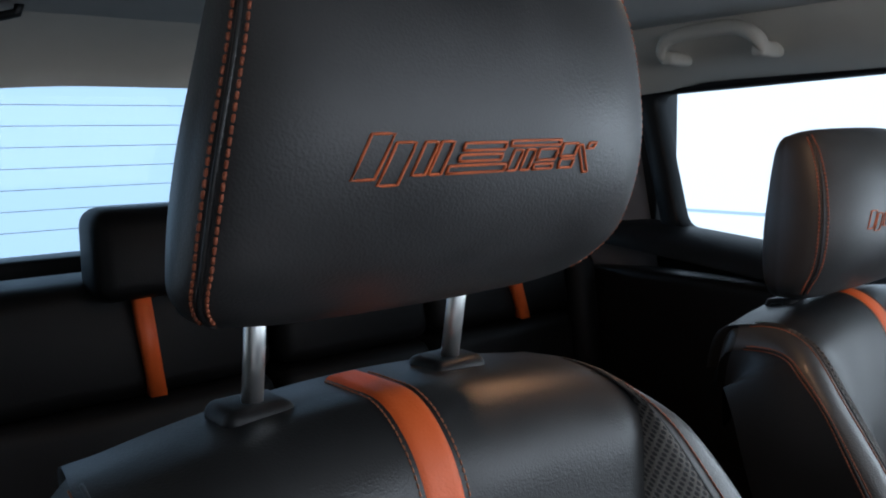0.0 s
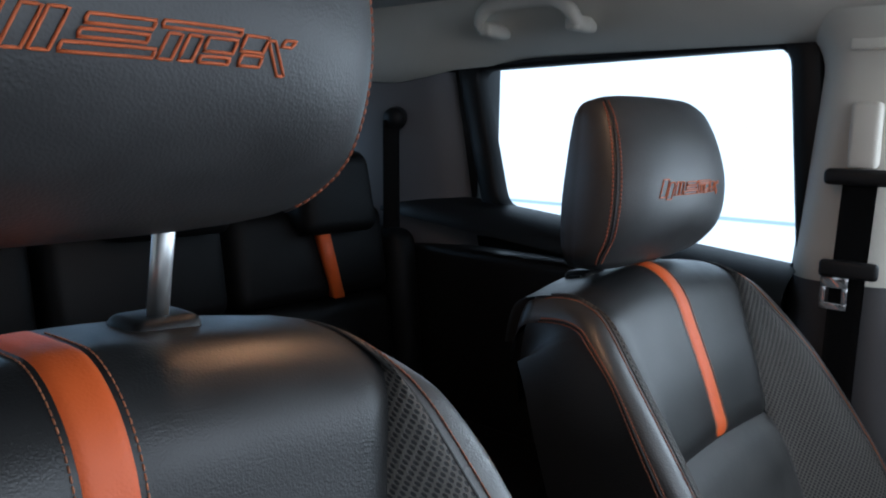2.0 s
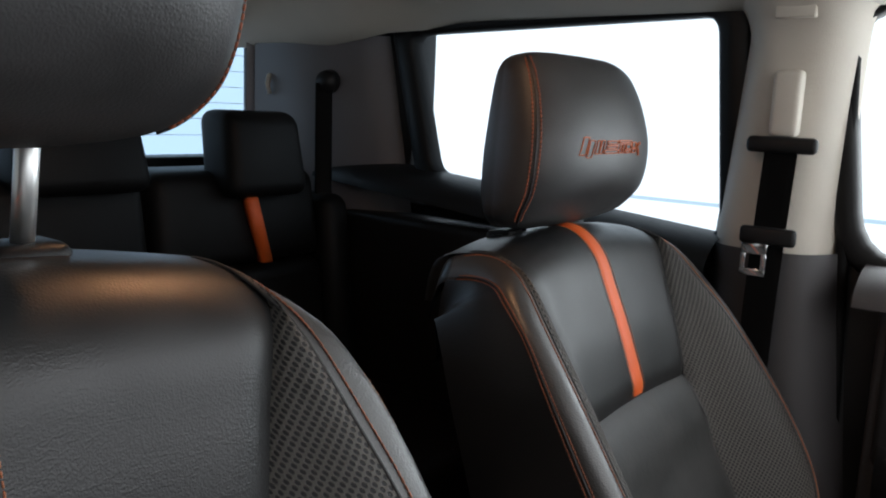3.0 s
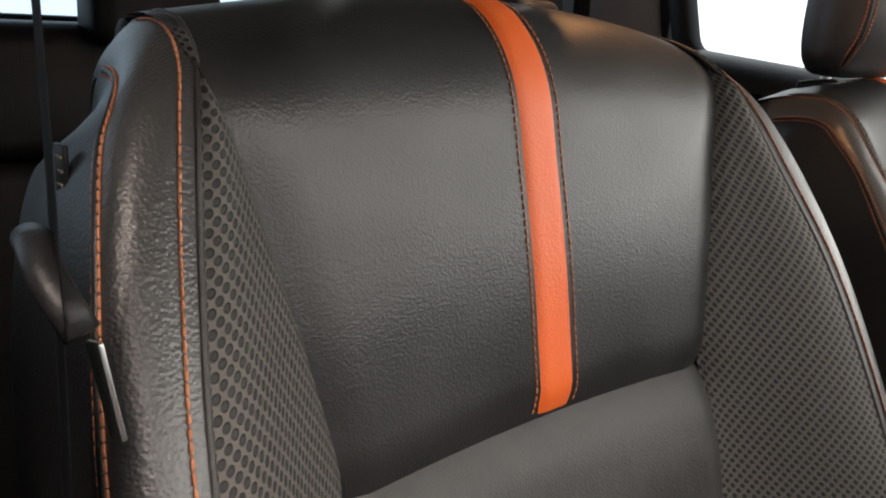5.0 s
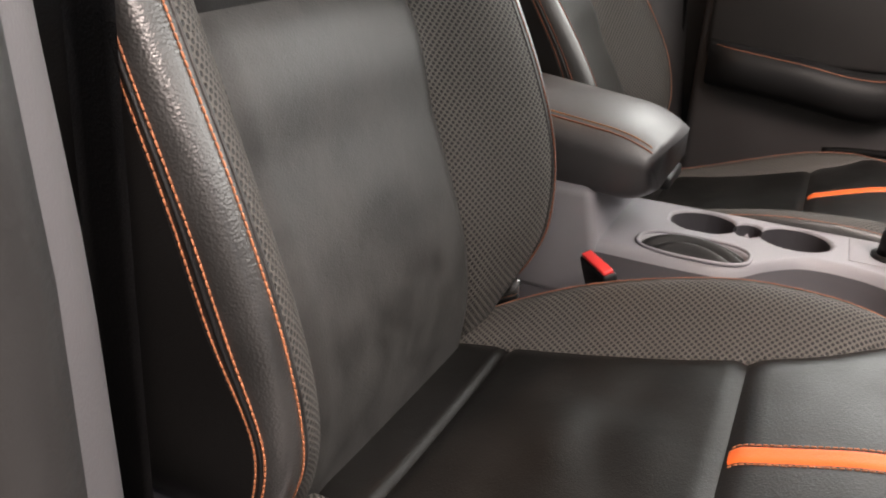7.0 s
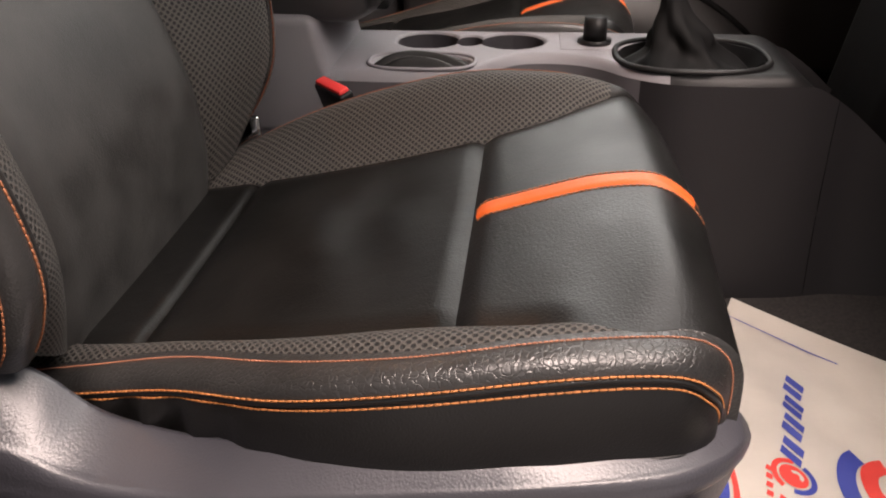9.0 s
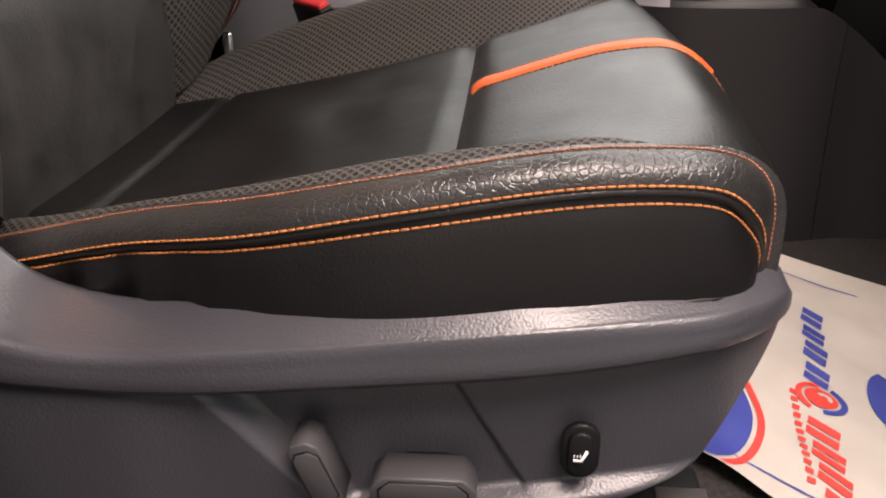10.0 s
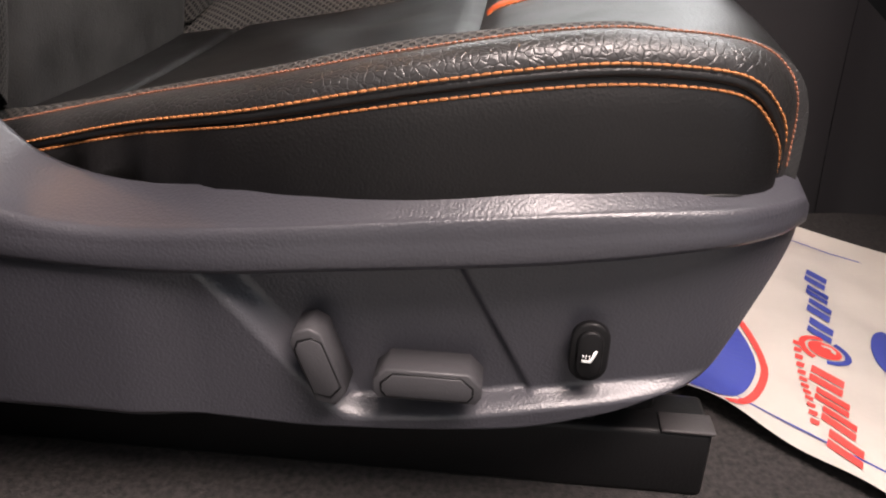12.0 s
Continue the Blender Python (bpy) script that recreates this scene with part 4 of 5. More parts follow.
def con_side(sign):
    def fn(u, v):
        y = 0.12 - 1.27 * v
        z = -0.004 + (TOP - 0.008 - 0.30 * min(1, max(0, (-0.735 - y) / 0.30)) ** 1.3) * u
        near = 0.447 - near_edge(max(y, -0.80))
        x = 0.447 + sign * ((near if sign < 0 else 0.105) + 0.022 * (1 - u) ** 2)
        return (x, y, z)
    return fn


# Wall split into tones: paler behind, darker ahead, as light falls on it.
part("side_panel", local(con, sheet(con_side(-1), lin(0, 1, 12), lin(0, 0.52, 60))), CONSOLE_SHADED, con, "grey console wall beside the seat, toned down for shade")
part("side_panel", local(con, sheet(con_side(-1), lin(0, 1, 12), lin(0.52, 0.70, 30))), CHARCOAL_SHADED, con)
part("side_panel", local(con, sheet(con_side(-1), lin(0, 1, 12), lin(0.7008, 1, 30))), CHARCOAL_SHADED, con)
part("side_panel", local(con, sheet(con_side(1), lin(0, 1, 8), lin(0, 1, 40), True)), CHARCOAL_SHADED, con)
part("tunnel", local(con, box(0.385, 0.53, -0.74, 0.4, -0.004, 0.205, 0.02)), CARPET, con)
# Built tall to block light from the gear lever; near-black carries the shade.
part("front_riser", local(con, pad(0.385, 0.60, -1.2, -0.80, 0.05, 0.60, -0.10, 0.03)), RUBBER_OR_SHADE, con, "near-black dashboard foot, raised to shade the gear lever")
part("tower", local(con, pad(0.338, 0.552, -0.185, 0.13, 0.2, 0.345, 0.03, 0.012)), CONSOLE, con)
part("switch_plate", local(con, box(0.452, 0.538, -0.517, -0.447, TOP - 0.002, TOP + 0.0012, 0.001)), CONSOLE, con)
part("dial_base", local(con, rod((0.485, -0.492, TOP), (0.485, -0.492, TOP + 0.006), 0.022)), BLACK_PLASTIC, con)
part("dial", local(con, rod((0.485, -0.492, TOP + 0.004), (0.485, -0.492, TOP + 0.034), 0.016, 0.0145)), BLACK_PLASTIC, con, "black ribbed rotary dial")

arm = thing("console_armrest", (0.45, -0.05, 0.335), "black leather armrest lid with orange stitching on the console", "armrest")


def arm_fn(u, v):
    """Lid section: u from the lower near edge over the top to the far side; v forward."""
    y = 0.13 - 0.365 * v
    f = max(0, (v - 0.80) / 0.20)
    prof = [(0, 0.372, 0.335), (0.12, 0.350, 0.344), (0.34, 0.338, 0.384), (0.40, 0.340, 0.398), (0.47, 0.356, 0.414), (0.6, 0.42, 0.424), (0.8, 0.50, 0.422), (0.92, 0.54, 0.405), (1, 0.546, 0.345)]
    x, z = spline(prof, u)
    x = 0.445 + (x - 0.445) * (1 - 0.10 * f * f)
    z = 0.397 + (z - 0.397) * (1 - 0.45 * f ** 3) - 0.008 * f * f
    return (x, y + 0.018 * f * (abs(x - 0.46) / 0.12) ** 2, z - 0.012 * v + 0.006 + 0.034 * (1 - v) * min(1, u / 0.3))


lid = sheet(arm_fn, lin(0, 1, 40), lin(0, 1, 40), True)
bmesh.ops.holes_fill(lid, edges=[e for e in lid.edges if e.is_boundary])
part("lid", local(arm, lid), SHEEN_LEATHER, arm)
part("stitching", local(arm, stitches(edge_line(arm_fn, [(0.475, v) for v in lin(0.02, 0.97, 60)], -1))), THREAD, arm)
part("seam", local(arm, tube([arm_fn(0.455, v) for v in lin(0.02, 0.98, 40)], 0.0011, 6)), THREAD_DARK, arm, "brown seam")
part("hinge_catch", local(arm, box(0.42, 0.50, -0.232, -0.195, 0.335, 0.352, 0.004)), BLACK_PLASTIC, arm)


def boot(name, cx, cy, rx, ry, z0, tip, label, mat):
    ob = thing(name, (cx, cy, z0), label, "gear lever" if "gear" in name else "handbrake")

    def fn(u, v):
        a = 2 * math.pi * u
        k = (1 - v) ** 2.0
        fold = 0.20 * math.sin(5 * a + 9 * v) * math.sin(math.pi * min(v * 1.2, 1)) + 0.16 * math.sin(16 * v + math.sin(2 * a)) * (1 - v) + 0.06 * math.sin(11 * a - 7 * v) * (1 - v)
        r = k * (1 + fold) + 0.16 * (1 - k)
        return (cx + (tip[0] - cx) * v + rx * r * math.cos(a), cy + (tip[1] - cy) * v + ry * r * math.sin(a), z0 + (tip[2] - z0) * v)
    part("boot", local(ob, sheet(fn, lin(0, 1, 60), lin(0, 1, 40))), mat, ob, "creased black leather boot")
    return ob


# Dark liners paint the shade into the cup holders.
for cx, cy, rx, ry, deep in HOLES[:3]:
    part("cup_well", local(con, sheet(lambda u, v: (cx + rx * (0.985 - 0.05 * v) * math.cos(2 * math.pi * u) * min(1, 3 * (1 - v) + 0.001), cy + ry * (0.985 - 0.05 * v) * math.sin(2 * math.pi * u) * min(1, 3 * (1 - v) + 0.001), TOP - 0.002 - (deep - 0.008) * min(1, v / 0.66)), lin(0, 1, 49), lin(0, 1, 19))), WELL_SHADE, con, "cup holder well, darkened for the shade inside")

GX, GY = 0.462, -0.576
# Boot takes the same near-black, for shade the dashboard would cast.
gear = boot("gear_lever", 0.436, -0.605, 0.062, 0.076, TOP - 0.024, (GX, GY, 0.374), "black gear lever with creased leather boot and chrome collar", RUBBER_OR_SHADE)
part("collar", local(gear, rod((GX, GY, 0.367), (GX, GY, 0.377), 0.019, 0.016)), CHROME, gear, "chrome collar")
part("neck", local(gear, rod((GX, GY, 0.375), (GX, GY, 0.395), 0.013)), BLACK_PLASTIC, gear)
part("ring", local(gear, rod((GX, GY, 0.393), (GX, GY, 0.402), 0.018)), CHROME, gear, "chrome ring")
part("knob", local(gear, rod((GX, GY, 0.402), (GX, GY, 0.451), 0.019, 0.025, 24)), BLACK_PLASTIC, gear, "black leather knob")
part("cap", local(gear, rod((GX, GY, 0.450), (GX, GY, 0.458), 0.025, 0.018, 24)), CHROME, gear, "chrome cap")
part("boot_frame", local(gear, tube([(0.432 + 0.076 * math.copysign(abs(math.cos(a)) ** 0.75, math.cos(a)), -0.607 + 0.092 * math.copysign(abs(math.sin(a)) ** 0.75, math.sin(a)), TOP + 0.001) for a in lin(0, 2 * math.pi * 47 / 48, 48)], 0.004, 8, True)), BLACK_PLASTIC, gear)
brake = thing("handbrake", (0.388, -0.275, TOP - 0.02), "creased black leather handbrake boot in a grey frame on the console", "handbrake")


def pleat_fn(u, v):
    a, r = 2 * math.pi * u, v
    x, y = 0.388 + 0.0355 * r * math.cos(a), -0.276 + 0.0645 * r * math.sin(a)
    fold = 0.0065 * math.sin(330 * (x - 0.388) + 18 * (y + 0.278) ** 2 * 60) * (1 - r ** 4)
    return (x, y, TOP - 0.006 + 0.012 * (1 - r * r) * (1 + 6 * (y + 0.278)) + fold)


part("boot", local(brake, sheet(pleat_fn, lin(0, 1, 73), lin(1, 0.001, 40))), LEATHER, brake)
rim = [(0.388 + 0.037 * math.copysign(abs(math.cos(a)) ** 0.7, math.cos(a)), -0.276 + 0.066 * math.copysign(abs(math.sin(a)) ** 0.7, math.sin(a)), TOP + 0.001) for a in lin(0, 2 * math.pi * 63 / 64, 64)]
part("frame", local(brake, tube(rim, 0.0025, 8, True)), CONSOLE, brake, "light grey plastic frame")

# ---- buckle between seat and console ----
buckle = thing("belt_buckle", (0.27, -0.18, 0.19), "black belt buckle with red release button", "belt buckle")
bm = box(-0.031, 0.031, -0.009, 0.009, -0.10, 0, 0.004)
place = Matrix.Translation((0.270, -0.190, 0.284)) @ Matrix.Rotation(radians(42), 4, "Z") @ Matrix.Rotation(radians(-18), 4, "X")
bm.transform(place)
part("body", local(buckle, bm), BLACK_PLASTIC, buckle)
bm = box(-0.028, 0.028, -0.0065, 0.0065, -0.002, 0.004, 0.002)
bm.transform(place)
part("release_button", local(buckle, bm), RED_PLASTIC, buckle, "red release button")
part("stalk", local(buckle, box(0.245, 0.285, -0.165, -0.15, -0.004, 0.2, 0.004)), BLACK_PLASTIC, buckle)
part("hinge_plate", local(driver, box(0.228, 0.234, -0.115, -0.06, 0.10, 0.262, 0.003)), CHROME, driver, "bare steel hinge plate")


# ---- seat side trim ----
# y, x inner, z inner, z lip, z bottom, x outer
TRIMROWS = [
    (-0.562, -0.160, 0.196, 0.190, 0.178, -0.172),
    (-0.552, -0.168, 0.212, 0.196, 0.166, -0.192),
    (-0.535, -0.180, 0.218, 0.197, 0.142, -0.212),
    (-0.510, -0.192, 0.222, 0.197, 0.102, -0.229),
    (-0.480, -0.206, 0.224, 0.195, 0.088, -0.239),
    (-0.450, -0.219, 0.224, 0.192, 0.078, -0.245),
    (-0.400, -0.230, 0.222, 0.187, 0.068, -0.250),
    (-0.300, -0.227, 0.210, 0.178, 0.062, -0.253),
    (-0.250, -0.218, 0.205, 0.173, 0.063, -0.253),
    (-0.200, -0.208, 0.199, 0.171, 0.065, -0.253),
    (-0.160, -0.202, 0.201, 0.172, 0.066, -0.253),
    (-0.130, -0.202, 0.213, 0.174, 0.066, -0.253),
    (-0.105, -0.204, 0.238, 0.177, 0.066, -0.253),
    (-0.075, -0.210, 0.260, 0.181, 0.066, -0.253),
    (-0.020, -0.220, 0.274, 0.188, 0.066, -0.253),
    (0.060, -0.225, 0.270, 0.190, 0.068, -0.251),
]


def step(d, w):
    return ease(min(max(d / w + 0.5, 0), 1))


def panel_x(y, z, xo, zl):
    k1 = (0.304 - 0.224) / (0.174 - 0.083)
    d1 = (-0.224 - (0.174 - z) * k1) - y
    k2 = (0.418 - 0.366) / (0.183 - 0.090)
    d2 = (-0.366 - (0.183 - z) * k2) - y
    zr = float(np.interp(y, [-0.55, -0.42, -0.372, -0.305], [0.118, 0.100, 0.092, 0.086]))
    rec = 0.0115 * step(d1 - 0.010, 0.020) * step(z - zr + 0.003, 0.010)
    rec += 0.003 * step(d1 - 0.008, 0.018) * (1 - step(d2, 0.003)) * step(z - zr, 0.006)
    lip = 0.0055 * ease(min(1, max(0, (-0.185 - y) / 0.05)))
    return xo + 0.003 + lip + rec * ease(min(1, max(0, (y + 0.556) / 0.12)))


def trim_fn(u, y):
    xi, zi, zl, zb, xo = spline(TRIMROWS, y)
    if u <= 0.06:
        f = u / 0.06
        return (xi + 0.012 - 0.010 * f, y, zi - 0.03 + 0.032 * f)
    band = 0.013 - 0.005 * ease(min(1, max(0, (-0.44 - y) / 0.08)))
    if u <= 0.33:
        f = (u - 0.06) / 0.27
        drop = zi + 0.002 - zl - band
        if f <= 0.7:
            return (xi + (xo - xi) * 0.84 * f / 0.7, y, zi + 0.002 - 0.55 * drop * (f / 0.7) ** 1.2)
        a = (f - 0.7) / 0.3 * math.pi / 2
        return (xi + (xo - xi) * (0.84 + 0.16 * math.sin(a)), y, zl + band + 0.45 * drop * math.cos(a))
    if u <= 0.385:
        f = (u - 0.33) / 0.055
        return (xo - 0.0012 * math.sin(math.pi * f) + 0.0085 * max(0, (f - 0.86) / 0.14), y, zl + band - (band + 0.002) * min(1, f / 0.86))
    if u <= 0.90:
        f = (u - 0.385) / 0.515
        z = zl - 0.003 + (zb + 0.012 - zl + 0.003) * f
        return (panel_x(y, z, xo, zl), y, z)
    f = (u - 0.90) / 0.10
    return (xo + 0.0085 * ease(min(1, max(0, (-0.185 - y) / 0.05))) + 0.003 + 0.05 * f * f, y, zb + 0.012 * (1 - math.sin(f * math.pi / 2)))


us = lin(0, 0.33, 30) + lin(0.337, 0.3773, 6) + [0.3775, 0.381, 0.385] + lin(0.392, 0.90, 90) + lin(0.91, 1, 8)
part("side_trim", local(driver, sheet(trim_fn, us, lin(-0.562, 0.06, 400), True)), TRIM, driver, "charcoal grained plastic side trim")


def rounded_prism(outline, depth, place, bevel):
    bm = prism(outline, depth, bevel=bevel)
    bm.transform(place)
    return bm


# local frame of a switch: x along -y of the car, y up, z out of the trim
def on_trim(y, z, x, turn=0.0):
    m = Matrix(((0, 0, -1, x), (-1, 0, 0, y), (0, 1, 0, z), (0, 0, 0, 1)))
    return m @ Matrix.Rotation(radians(turn), 4, "Z")


def switch(name, outline, place, label):
    cap = part(name, local(driver, rounded_prism(outline, 0.021, place @ Matrix.Translation((0, 0, 0.003)), 0.0012)), TRIM_FINE, driver, label)
    part("stem", local(driver, rounded_prism([(x * 0.55, y * 0.55) for x, y in outline], 0.012, place @ Matrix.Translation((0, 0, -0.006)), 0)), BLACK_PLASTIC, cap)
    inner = [(x * 0.82, y * 0.74) for x, y in outline]
    part("inlay", local(driver, rounded_prism(inner, 0.0012, place @ Matrix.Translation((0, 0, 0.0237)), 0.0006)), TRIM_FINE, cap)
    loop = [place @ Vector((x * 0.84, y * 0.77, 0.0241)) for x, y in outline]
    fine = []
    for i in range(len(loop)):
        a, b = loop[i], loop[(i + 1) % len(loop)]
        fine += [a + (b - a) * f for f in (0, 0.33, 0.66)]
    part("groove", local(driver, tube(fine, 0.0006, 6, True)), BLACK_PLASTIC, cap)


oct_long = [(-0.029, -0.0035), (-0.026, -0.0080), (0.026, -0.0080), (0.029, -0.0035), (0.029, 0.003), (0.0215, 0.0105), (-0.0215, 0.0105), (-0.029, 0.003)]
switch("slide_switch", oct_long, on_trim(-0.358, 0.113, -0.233), "grey plastic slide switch")
oct_up = [(-0.009, -0.019), (0.0, -0.025), (0.009, -0.019), (0.009, 0.018), (0.004, 0.0235), (-0.005, 0.0235), (-0.009, 0.018)]
switch("recline_switch", oct_up, on_trim(-0.300, 0.121, -0.233, 20), "grey plastic recline switch")


def stadium(w, h, n=10):
    r = w / 2
    out = [(r * math.cos(a), h / 2 - r + r * math.sin(a)) for a in lin(0, math.pi, n)]
    return out + [(r * math.cos(a), -h / 2 + r + r * math.sin(a)) for a in lin(math.pi, 2 * math.pi, n)]


hp = on_trim(-0.4425, 0.1305, -0.2335)
heat = part("heater_button", local(driver, rounded_prism(stadium(0.021, 0.0365), 0.004, hp, 0.0015)), BLACK_PLASTIC, driver, "black oval heater button")
part("rocker", local(driver, rounded_prism(stadium(0.014, 0.0285), 0.0028, hp @ Matrix.Translation((0, 0, 0.0038)), 0.0014)), BLACK_PLASTIC, heat)
sym = bmesh.new()
for pts in ([(-0.0040, -0.0030), (0.0006, -0.0033), (0.0031, 0.0034)], ):
    merge(sym, tube([hp @ Vector((x, y, 0.0072)) for x, y in pts], 0.0009, 6))
for k in range(3):
    merge(sym, tube([hp @ Vector((-0.0036 + 0.0017 * k + 0.0004 * math.sin(q * 3), -0.0016 + 0.0007 * q, 0.0072)) for q in range(4)], 0.0004, 6))
part("symbol", local(driver, sym), WHITE_INK, heat, "white seat symbol")

# ---- seat rails ----
for x in (-0.165, 0.165):
    rail = part("seat_rail", local(driver, box(x - 0.022, x + 0.022, -0.533, 0.12, -0.004, 0.046, 0.004)), BLACK_PLASTIC, driver, "black steel seat rail")
    part("slider", local(driver, box(x - 0.017, x + 0.017, -0.46, 0.08, 0.044, 0.10, 0.004)), BLACK_PLASTIC, rail)
    part("end_cap", local(driver, box(x - 0.023, x - 0.003, -0.534, -0.500, 0.0455, 0.0480, 0.001)), DOOR_GREY, rail, "worn grey rail end")
part("seat_leg", local(passenger, box(0.62, 0.95, -0.45, 0.05, -0.004, 0.06, 0.004)), BLACK_PLASTIC, passenger)

# ---- paper mat ----
NEAR0, NEAR1, FAR0, FAR1 = Vector((-0.058, -0.517)), Vector((-0.28, -0.757)), Vector((0.302, -0.672)), Vector((0.092, -0.912))


def on_mat(u, v, lift=0.0):
    """u from the door to the console, v forward."""
    p = (NEAR0 + (NEAR1 - NEAR0) * v) * (1 - u) + (FAR0 + (FAR1 - FAR0) * v) * u
    z = 0.002 + 0.003 * (1 + math.sin(9 * u + 2) * math.sin(7 * v)) + 0.0015 * math.sin(31 * u + 9 * v) + 0.006 * max(0, (u - 0.75) / 0.25) ** 2 + 0.006 * max(0, 1 - u / 0.1) ** 2 * math.sin(9 * v) ** 2
    return (p.x, p.y, z + lift)


paper = thing("paper_floor_mat", (0.085, -0.70, -0.004), "creased white paper floor mat with blue and red print", "floor mat")
part("sheet", local(paper, sheet(lambda u, v: on_mat(u, v), lin(0, 1, 60), lin(0, 1, 60))), PAPER, paper)


def ink(name, outline, mat, lift=0.0010):
    """Flat printed shape, cut fine enough to follow the creases."""
    bm = bmesh.new()
    bm.faces.new([bm.verts.new((x, y, 0)) for x, y in outline])
    bmesh.ops.triangulate(bm, faces=bm.faces)
    bmesh.ops.subdivide_edges(bm, edges=bm.edges, cuts=2, use_grid_fill=True)
    for v in bm.verts:
        v.co = on_mat(v.co.x, v.co.y, lift)
    bmesh.ops.recalc_face_normals(bm, faces=bm.faces)
    if sum(f.normal.z for f in bm.faces) < 0:
        bmesh.ops.reverse_faces(bm, faces=bm.faces)
    return part(name, local(paper, bm), mat, paper, flat=True)


def arc(name, cx, cy, r0, r1, a0, a1, mat, lift=0.0010):
    """Printed ring or disc; radii in shares of the mat's width."""
    def fn(u, v):
        a, r = radians(a0 + (a1 - a0) * u), r0 + (r1 - r0) * v
        return on_mat(max(0.004, cx + r * math.cos(a)), max(0.004, cy + 1.25 * r * math.sin(a)), lift)
    return part(name, local(paper, sheet(fn, lin(0, 1, 40), lin(0, 1, 5), True)), mat, paper, flat=True)


def letter_block(u, w, v0, v1, mat):
    """A letter drawn as two plain slanted bars."""
    for k in (0.02, 0.50):
        ink("printed_bar", [(u - w * k, v0), (u - w * (k + 0.36), v0), (u - w * (k + 0.36) - 0.020, v1), (u - w * k - 0.020, v1)], mat)


for k in range(4):
    letter_block(0.745 - 0.079 * k, 0.070, 0.284 + 0.015 * k, 0.350 + 0.016 * k, BLUE_INK)
for k in range(4):
    letter_block(0.310 - 0.068 * k, 0.062, 0.362 + 0.022 * k, 0.445 + 0.020 * k, RED_INK)
arc("printed_swirl", 0.385, 0.385, 0.000, 0.036, 0, 360, RED_INK)
arc("printed_swirl", 0.385, 0.385, 0.042, 0.056, 20, 170, BLUE_INK)
arc("printed_swirl", 0.385, 0.385, 0.042, 0.056, 200, 350, RED_INK)
arc("printed_swirl", 0.388, 0.392, 0.008, 0.018, -60, 120, PAPER, 0.0016)
for k in range(12):
    u = 0.375 - 0.024 * k
    ink("printed_bar", [(u, 0.302 + 0.0075 * k), (u - 0.015, 0.302 + 0.0075 * k), (u - 0.015, 0.322 + 0.0075 * k), (u, 0.322 + 0.0075 * k)], RED_INK)
arc("printed_disc", 0.16, -0.09, 0.0, 0.262, 0, 180, BLUE_INK)
arc("printed_ring", 0.16, -0.09, 0.272, 0.288, 0, 180, RED_INK)
arc("printed_ring", 0.50, 0.70, 0.120, 0.165, 60, 300, BLUE_INK)
arc("printed_ring", 0.52, 0.70, 0.070, 0.112, 20, 320, RED_INK)
for u in (0.060, 0.900):
    ink("printed_border", [(u, 0.02), (u + 0.005, 0.02), (u + 0.005, 0.98), (u, 0.98)], BLUE_INK)

# ---- belts ----
def belt(name, x, y, z_top, z_low, side, label, twist=0.0, slack=1.0):
    ob = thing(name, (x, y, z_low), label, "seat belt", "seat belts")

    def fn(u, v):
        return (x - side * 0.016 * math.sin(math.pi * v ** slack) - twist * 0.0235 * u, y + 0.0235 * u * (1 - twist * twist) ** 0.5 + 0.006 * math.sin(3 * v), z_low + (z_top - z_low) * v)
    bm = sheet(fn, lin(-1, 1, 5), lin(0, 1, 40))
    bmesh.ops.solidify(bm, geom=bm.faces, thickness=0.0014)
    part("webbing", local(ob, bm), BELT, ob, "black woven webbing")
    return ob


pb = belt("passenger_belt", 1.112, 0.012, 0.86, 0.06, 1, "black seat belt hanging on the cream pillar")
part("slider_cover", local(pb, box(1.105, 1.135, -0.006, 0.034, 0.866, 0.962, 0.008, 3)), CREAM, pb, "cream height adjuster cover")
part("guide_loop", local(pb, box(1.098, 1.118, -0.038, 0.062, 0.842, 0.866, 0.008, 3)), BLACK_PLASTIC, pb)
part("tongue", local(pb, box(1.085, 1.10, -0.026, 0.054, 0.708, 0.734, 0.006, 3)), BLACK_PLASTIC, pb)
tongue = boxes((1.090, 1.093, 0.012, 0.050, 0.692, 0.71), (1.090, 1.093, 0.012, 0.020, 0.668, 0.694), (1.090, 1.093, 0.042, 0.050, 0.668, 0.694), (1.090, 1.093, 0.012, 0.050, 0.660, 0.670), bevel=0.001)
part("tongue_plate", local(pb, tongue), CHROME, pb, "steel tongue plate")
slot = thing("pillar_badge", (1.13, 0.02, 1.045), "cream airbag badge on the pillar", "badge")
part("plate", local(slot, box(1.118, 1.140, -0.012, 0.045, 1.035, 1.055, 0.003)), CREAM, slot)

db = belt("driver_belt", -0.287, -0.060, 0.98, 0.02, -1, "black seat belt hanging beside the driver seat", -0.21, 2.5)
t = tube([(-0.2735, -0.0424, 0.7235), (-0.2745, -0.050, 0.7235), (-0.2755, -0.058, 0.7222), (-0.2760, -0.0655, 0.7190), (-0.2740, -0.0710, 0.7130), (-0.2715, -0.0752, 0.7068)], 0.0050, 14, flat=0.85)
bmesh.ops.holes_fill(t, edges=[e for e in t.edges if e.is_boundary])
part("tongue", local(db, t), BLACK_PLASTIC, db)
t = box(-0.0010, 0.0010, -0.0030, 0.0030, -0.0138, 0.020, 0.0008)
t.transform(Matrix.Translation((-0.2574, -0.0466, 0.6737)) @ Matrix.Rotation(radians(22), 4, "Z") @ Matrix.Rotation(radians(-11), 4, "Y"))
part("tongue_plate", local(db, t), STEEL, db, "steel tongue plate")
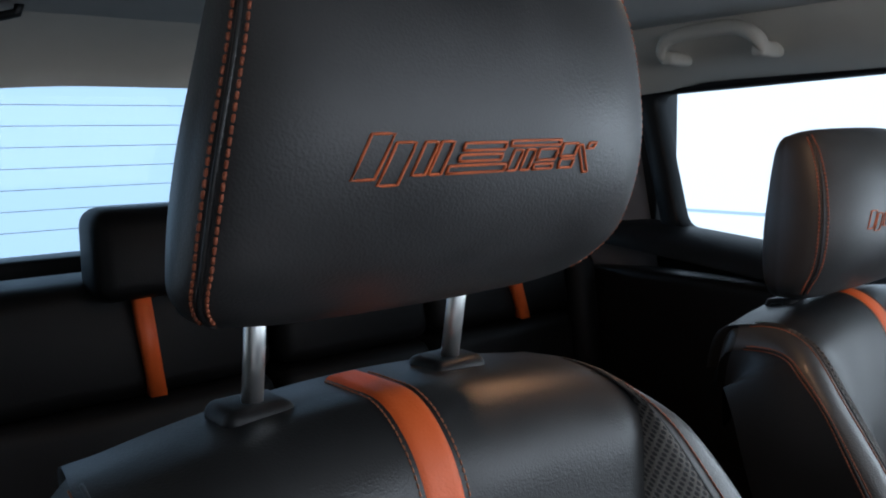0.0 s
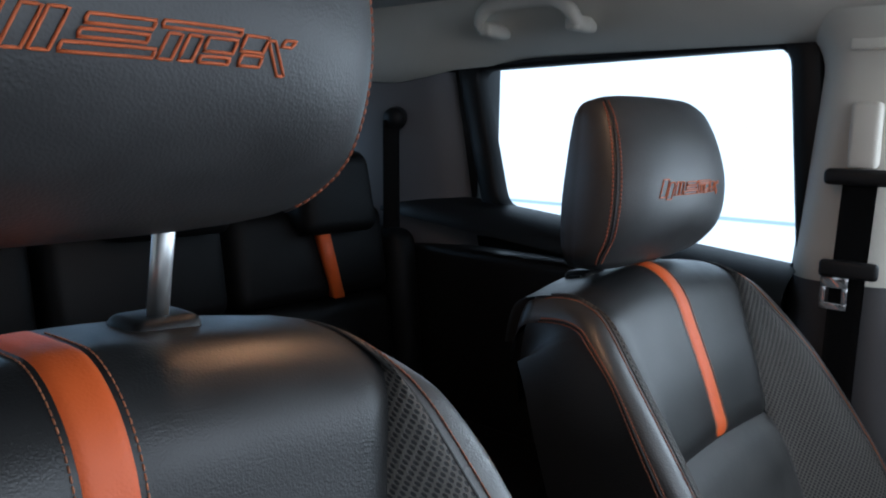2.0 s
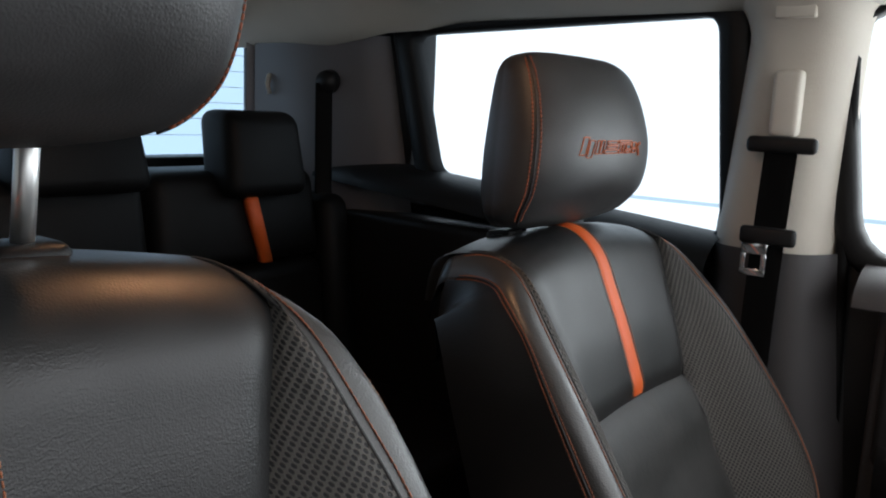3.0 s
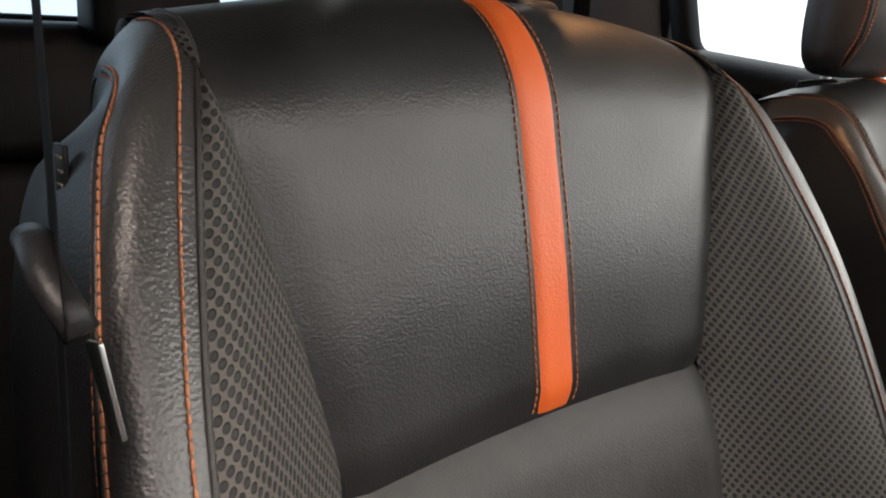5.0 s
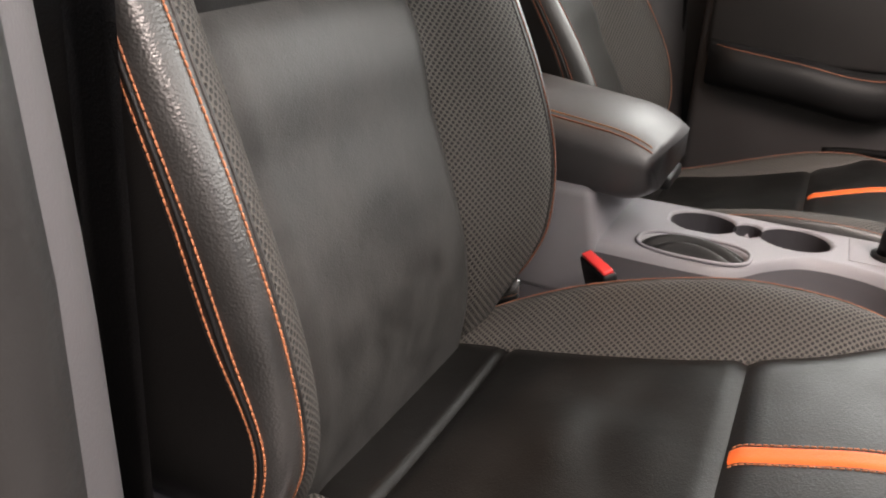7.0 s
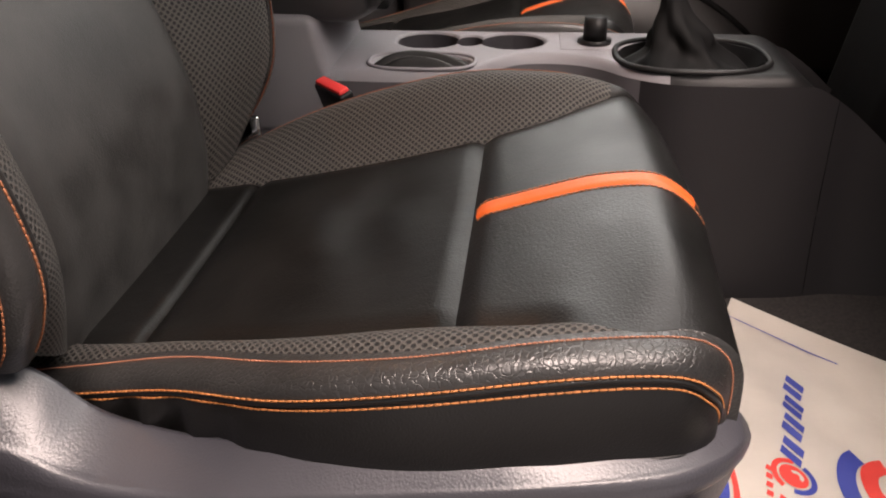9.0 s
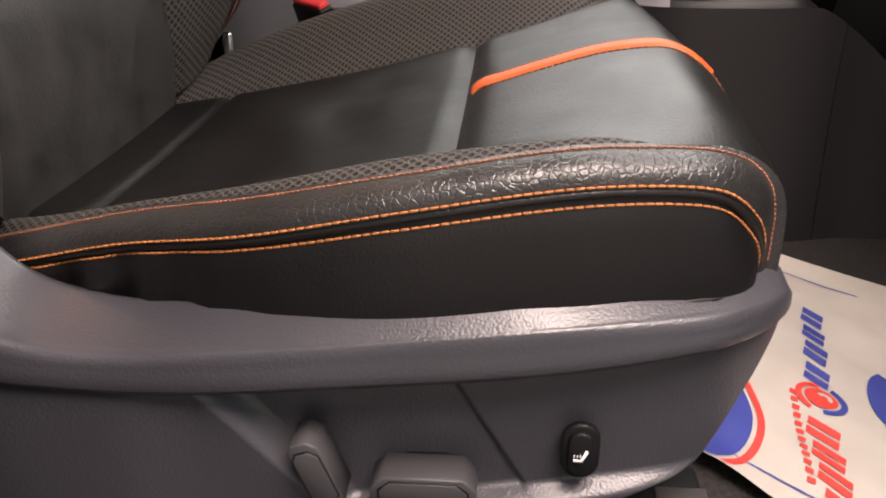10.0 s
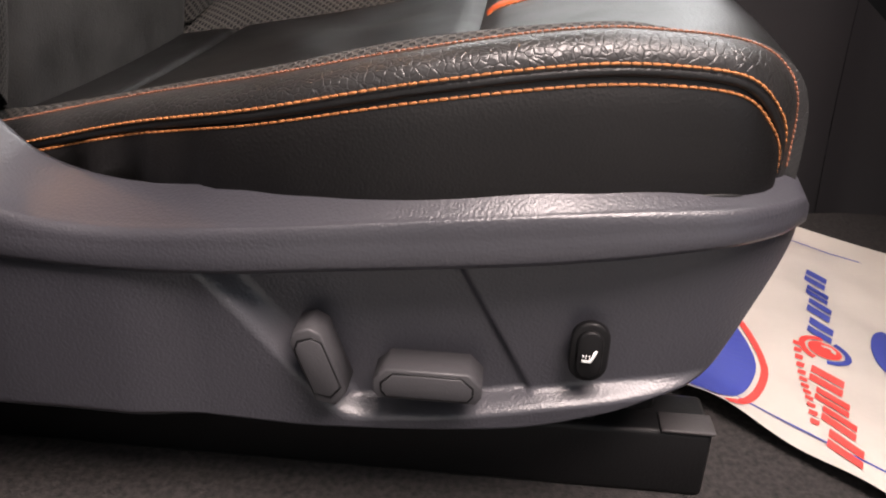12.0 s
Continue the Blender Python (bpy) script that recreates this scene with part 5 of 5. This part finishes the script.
part("guide_loop", local(db, box(-0.318, -0.28, -0.105, -0.013, 0.955, 0.985, 0.008, 3)), BLACK_PLASTIC, db)

# ---- grab handle ----
grab = thing("grab_handle", (1.06, 0.52, 1.10), "cream plastic grab handle on the roof rail", "grab handle")
pts = [(1.06, 0.640, 1.092), (1.03, 0.645, 1.094), (1.012, 0.645, 1.108), (1.010, 0.622, 1.128), (1.010, 0.560, 1.134), (1.010, 0.490, 1.132), (1.012, 0.452, 1.110), (1.03, 0.448, 1.094), (1.06, 0.450, 1.092)]
s = np.linspace(0, 1, len(pts))
smooth = [tuple(spline([(s[i], *pts[i]) for i in range(len(pts))], q)) for q in lin(0, 1, 40)]
part("bar", local(grab, tube(smooth, 0.010, 12, flat=1.3)), CREAM, grab)
for y in (0.638, 0.454):
    part("mount", local(grab, box(1.015, 1.085, y - 0.013, y + 0.013, 1.080, 1.106, 0.008, 3)), CREAM, grab)

# ---- small things ----
TAG = Matrix.Translation(Vector(back_fn(-3.30, 0.71)) + Vector((-0.0006, 0, 0))) @ Matrix.Rotation(radians(6), 4, "Z")
tag = box(-0.0010, 0.0010, -0.005, 0.005, -0.013, 0.013, 0.0005)
tag.transform(TAG)
tag_ob = part("airbag_tag", local(driver, tag), BLACK_PLASTIC, driver, "small black cloth tag")
for k in range(4):
    q = box(-0.0017, -0.0010, -0.0035, 0.0005 + 0.0028 * (k % 2), -0.009 + 0.0055 * k, -0.0078 + 0.0055 * k, 0)
    q.transform(TAG)
    part("printed_bar", local(driver, q), TAN_INK, tag_ob)

rb = thing("rear_belt", (1.09, 0.93, 0.33), "black rear seat belt on the dark pillar", "seat belt")
part("webbing", local(rb, tube([(1.098 - 0.05 * (k / 20), 0.955 - 0.06 * (k / 20), 0.93 - 0.60 * k / 20) for k in range(21)], 0.018, 8, flat=0.06)), BELT, rb)
part("guide", local(rb, rod((1.118, 0.96, 0.935), (1.095, 0.95, 0.935), 0.026, 0.020, 24)), BLACK_PLASTIC, rb)
hook = thing("coat_hook", (1.10, 1.14, 0.93), "tan coat hook on the rear corner", "hook")
part("peg", local(hook, tube([(1.125, 1.15, 0.95), (1.10, 1.135, 0.945), (1.092, 1.13, 0.925), (1.098, 1.13, 0.905)], 0.006, 8)), CREAM, hook)
lamp = thing("ceiling_hook", (-0.03, 1.0, 1.155), "dark grey hook under the rear headliner", "hook")
part("peg", local(lamp, tube([(-0.035, 1.02, 1.160), (-0.04, 1.01, 1.145), (-0.025, 1.0, 1.138), (-0.005, 0.99, 1.143), (0.0, 0.99, 1.160)], 0.007, 8)), BLACK_PLASTIC, lamp)
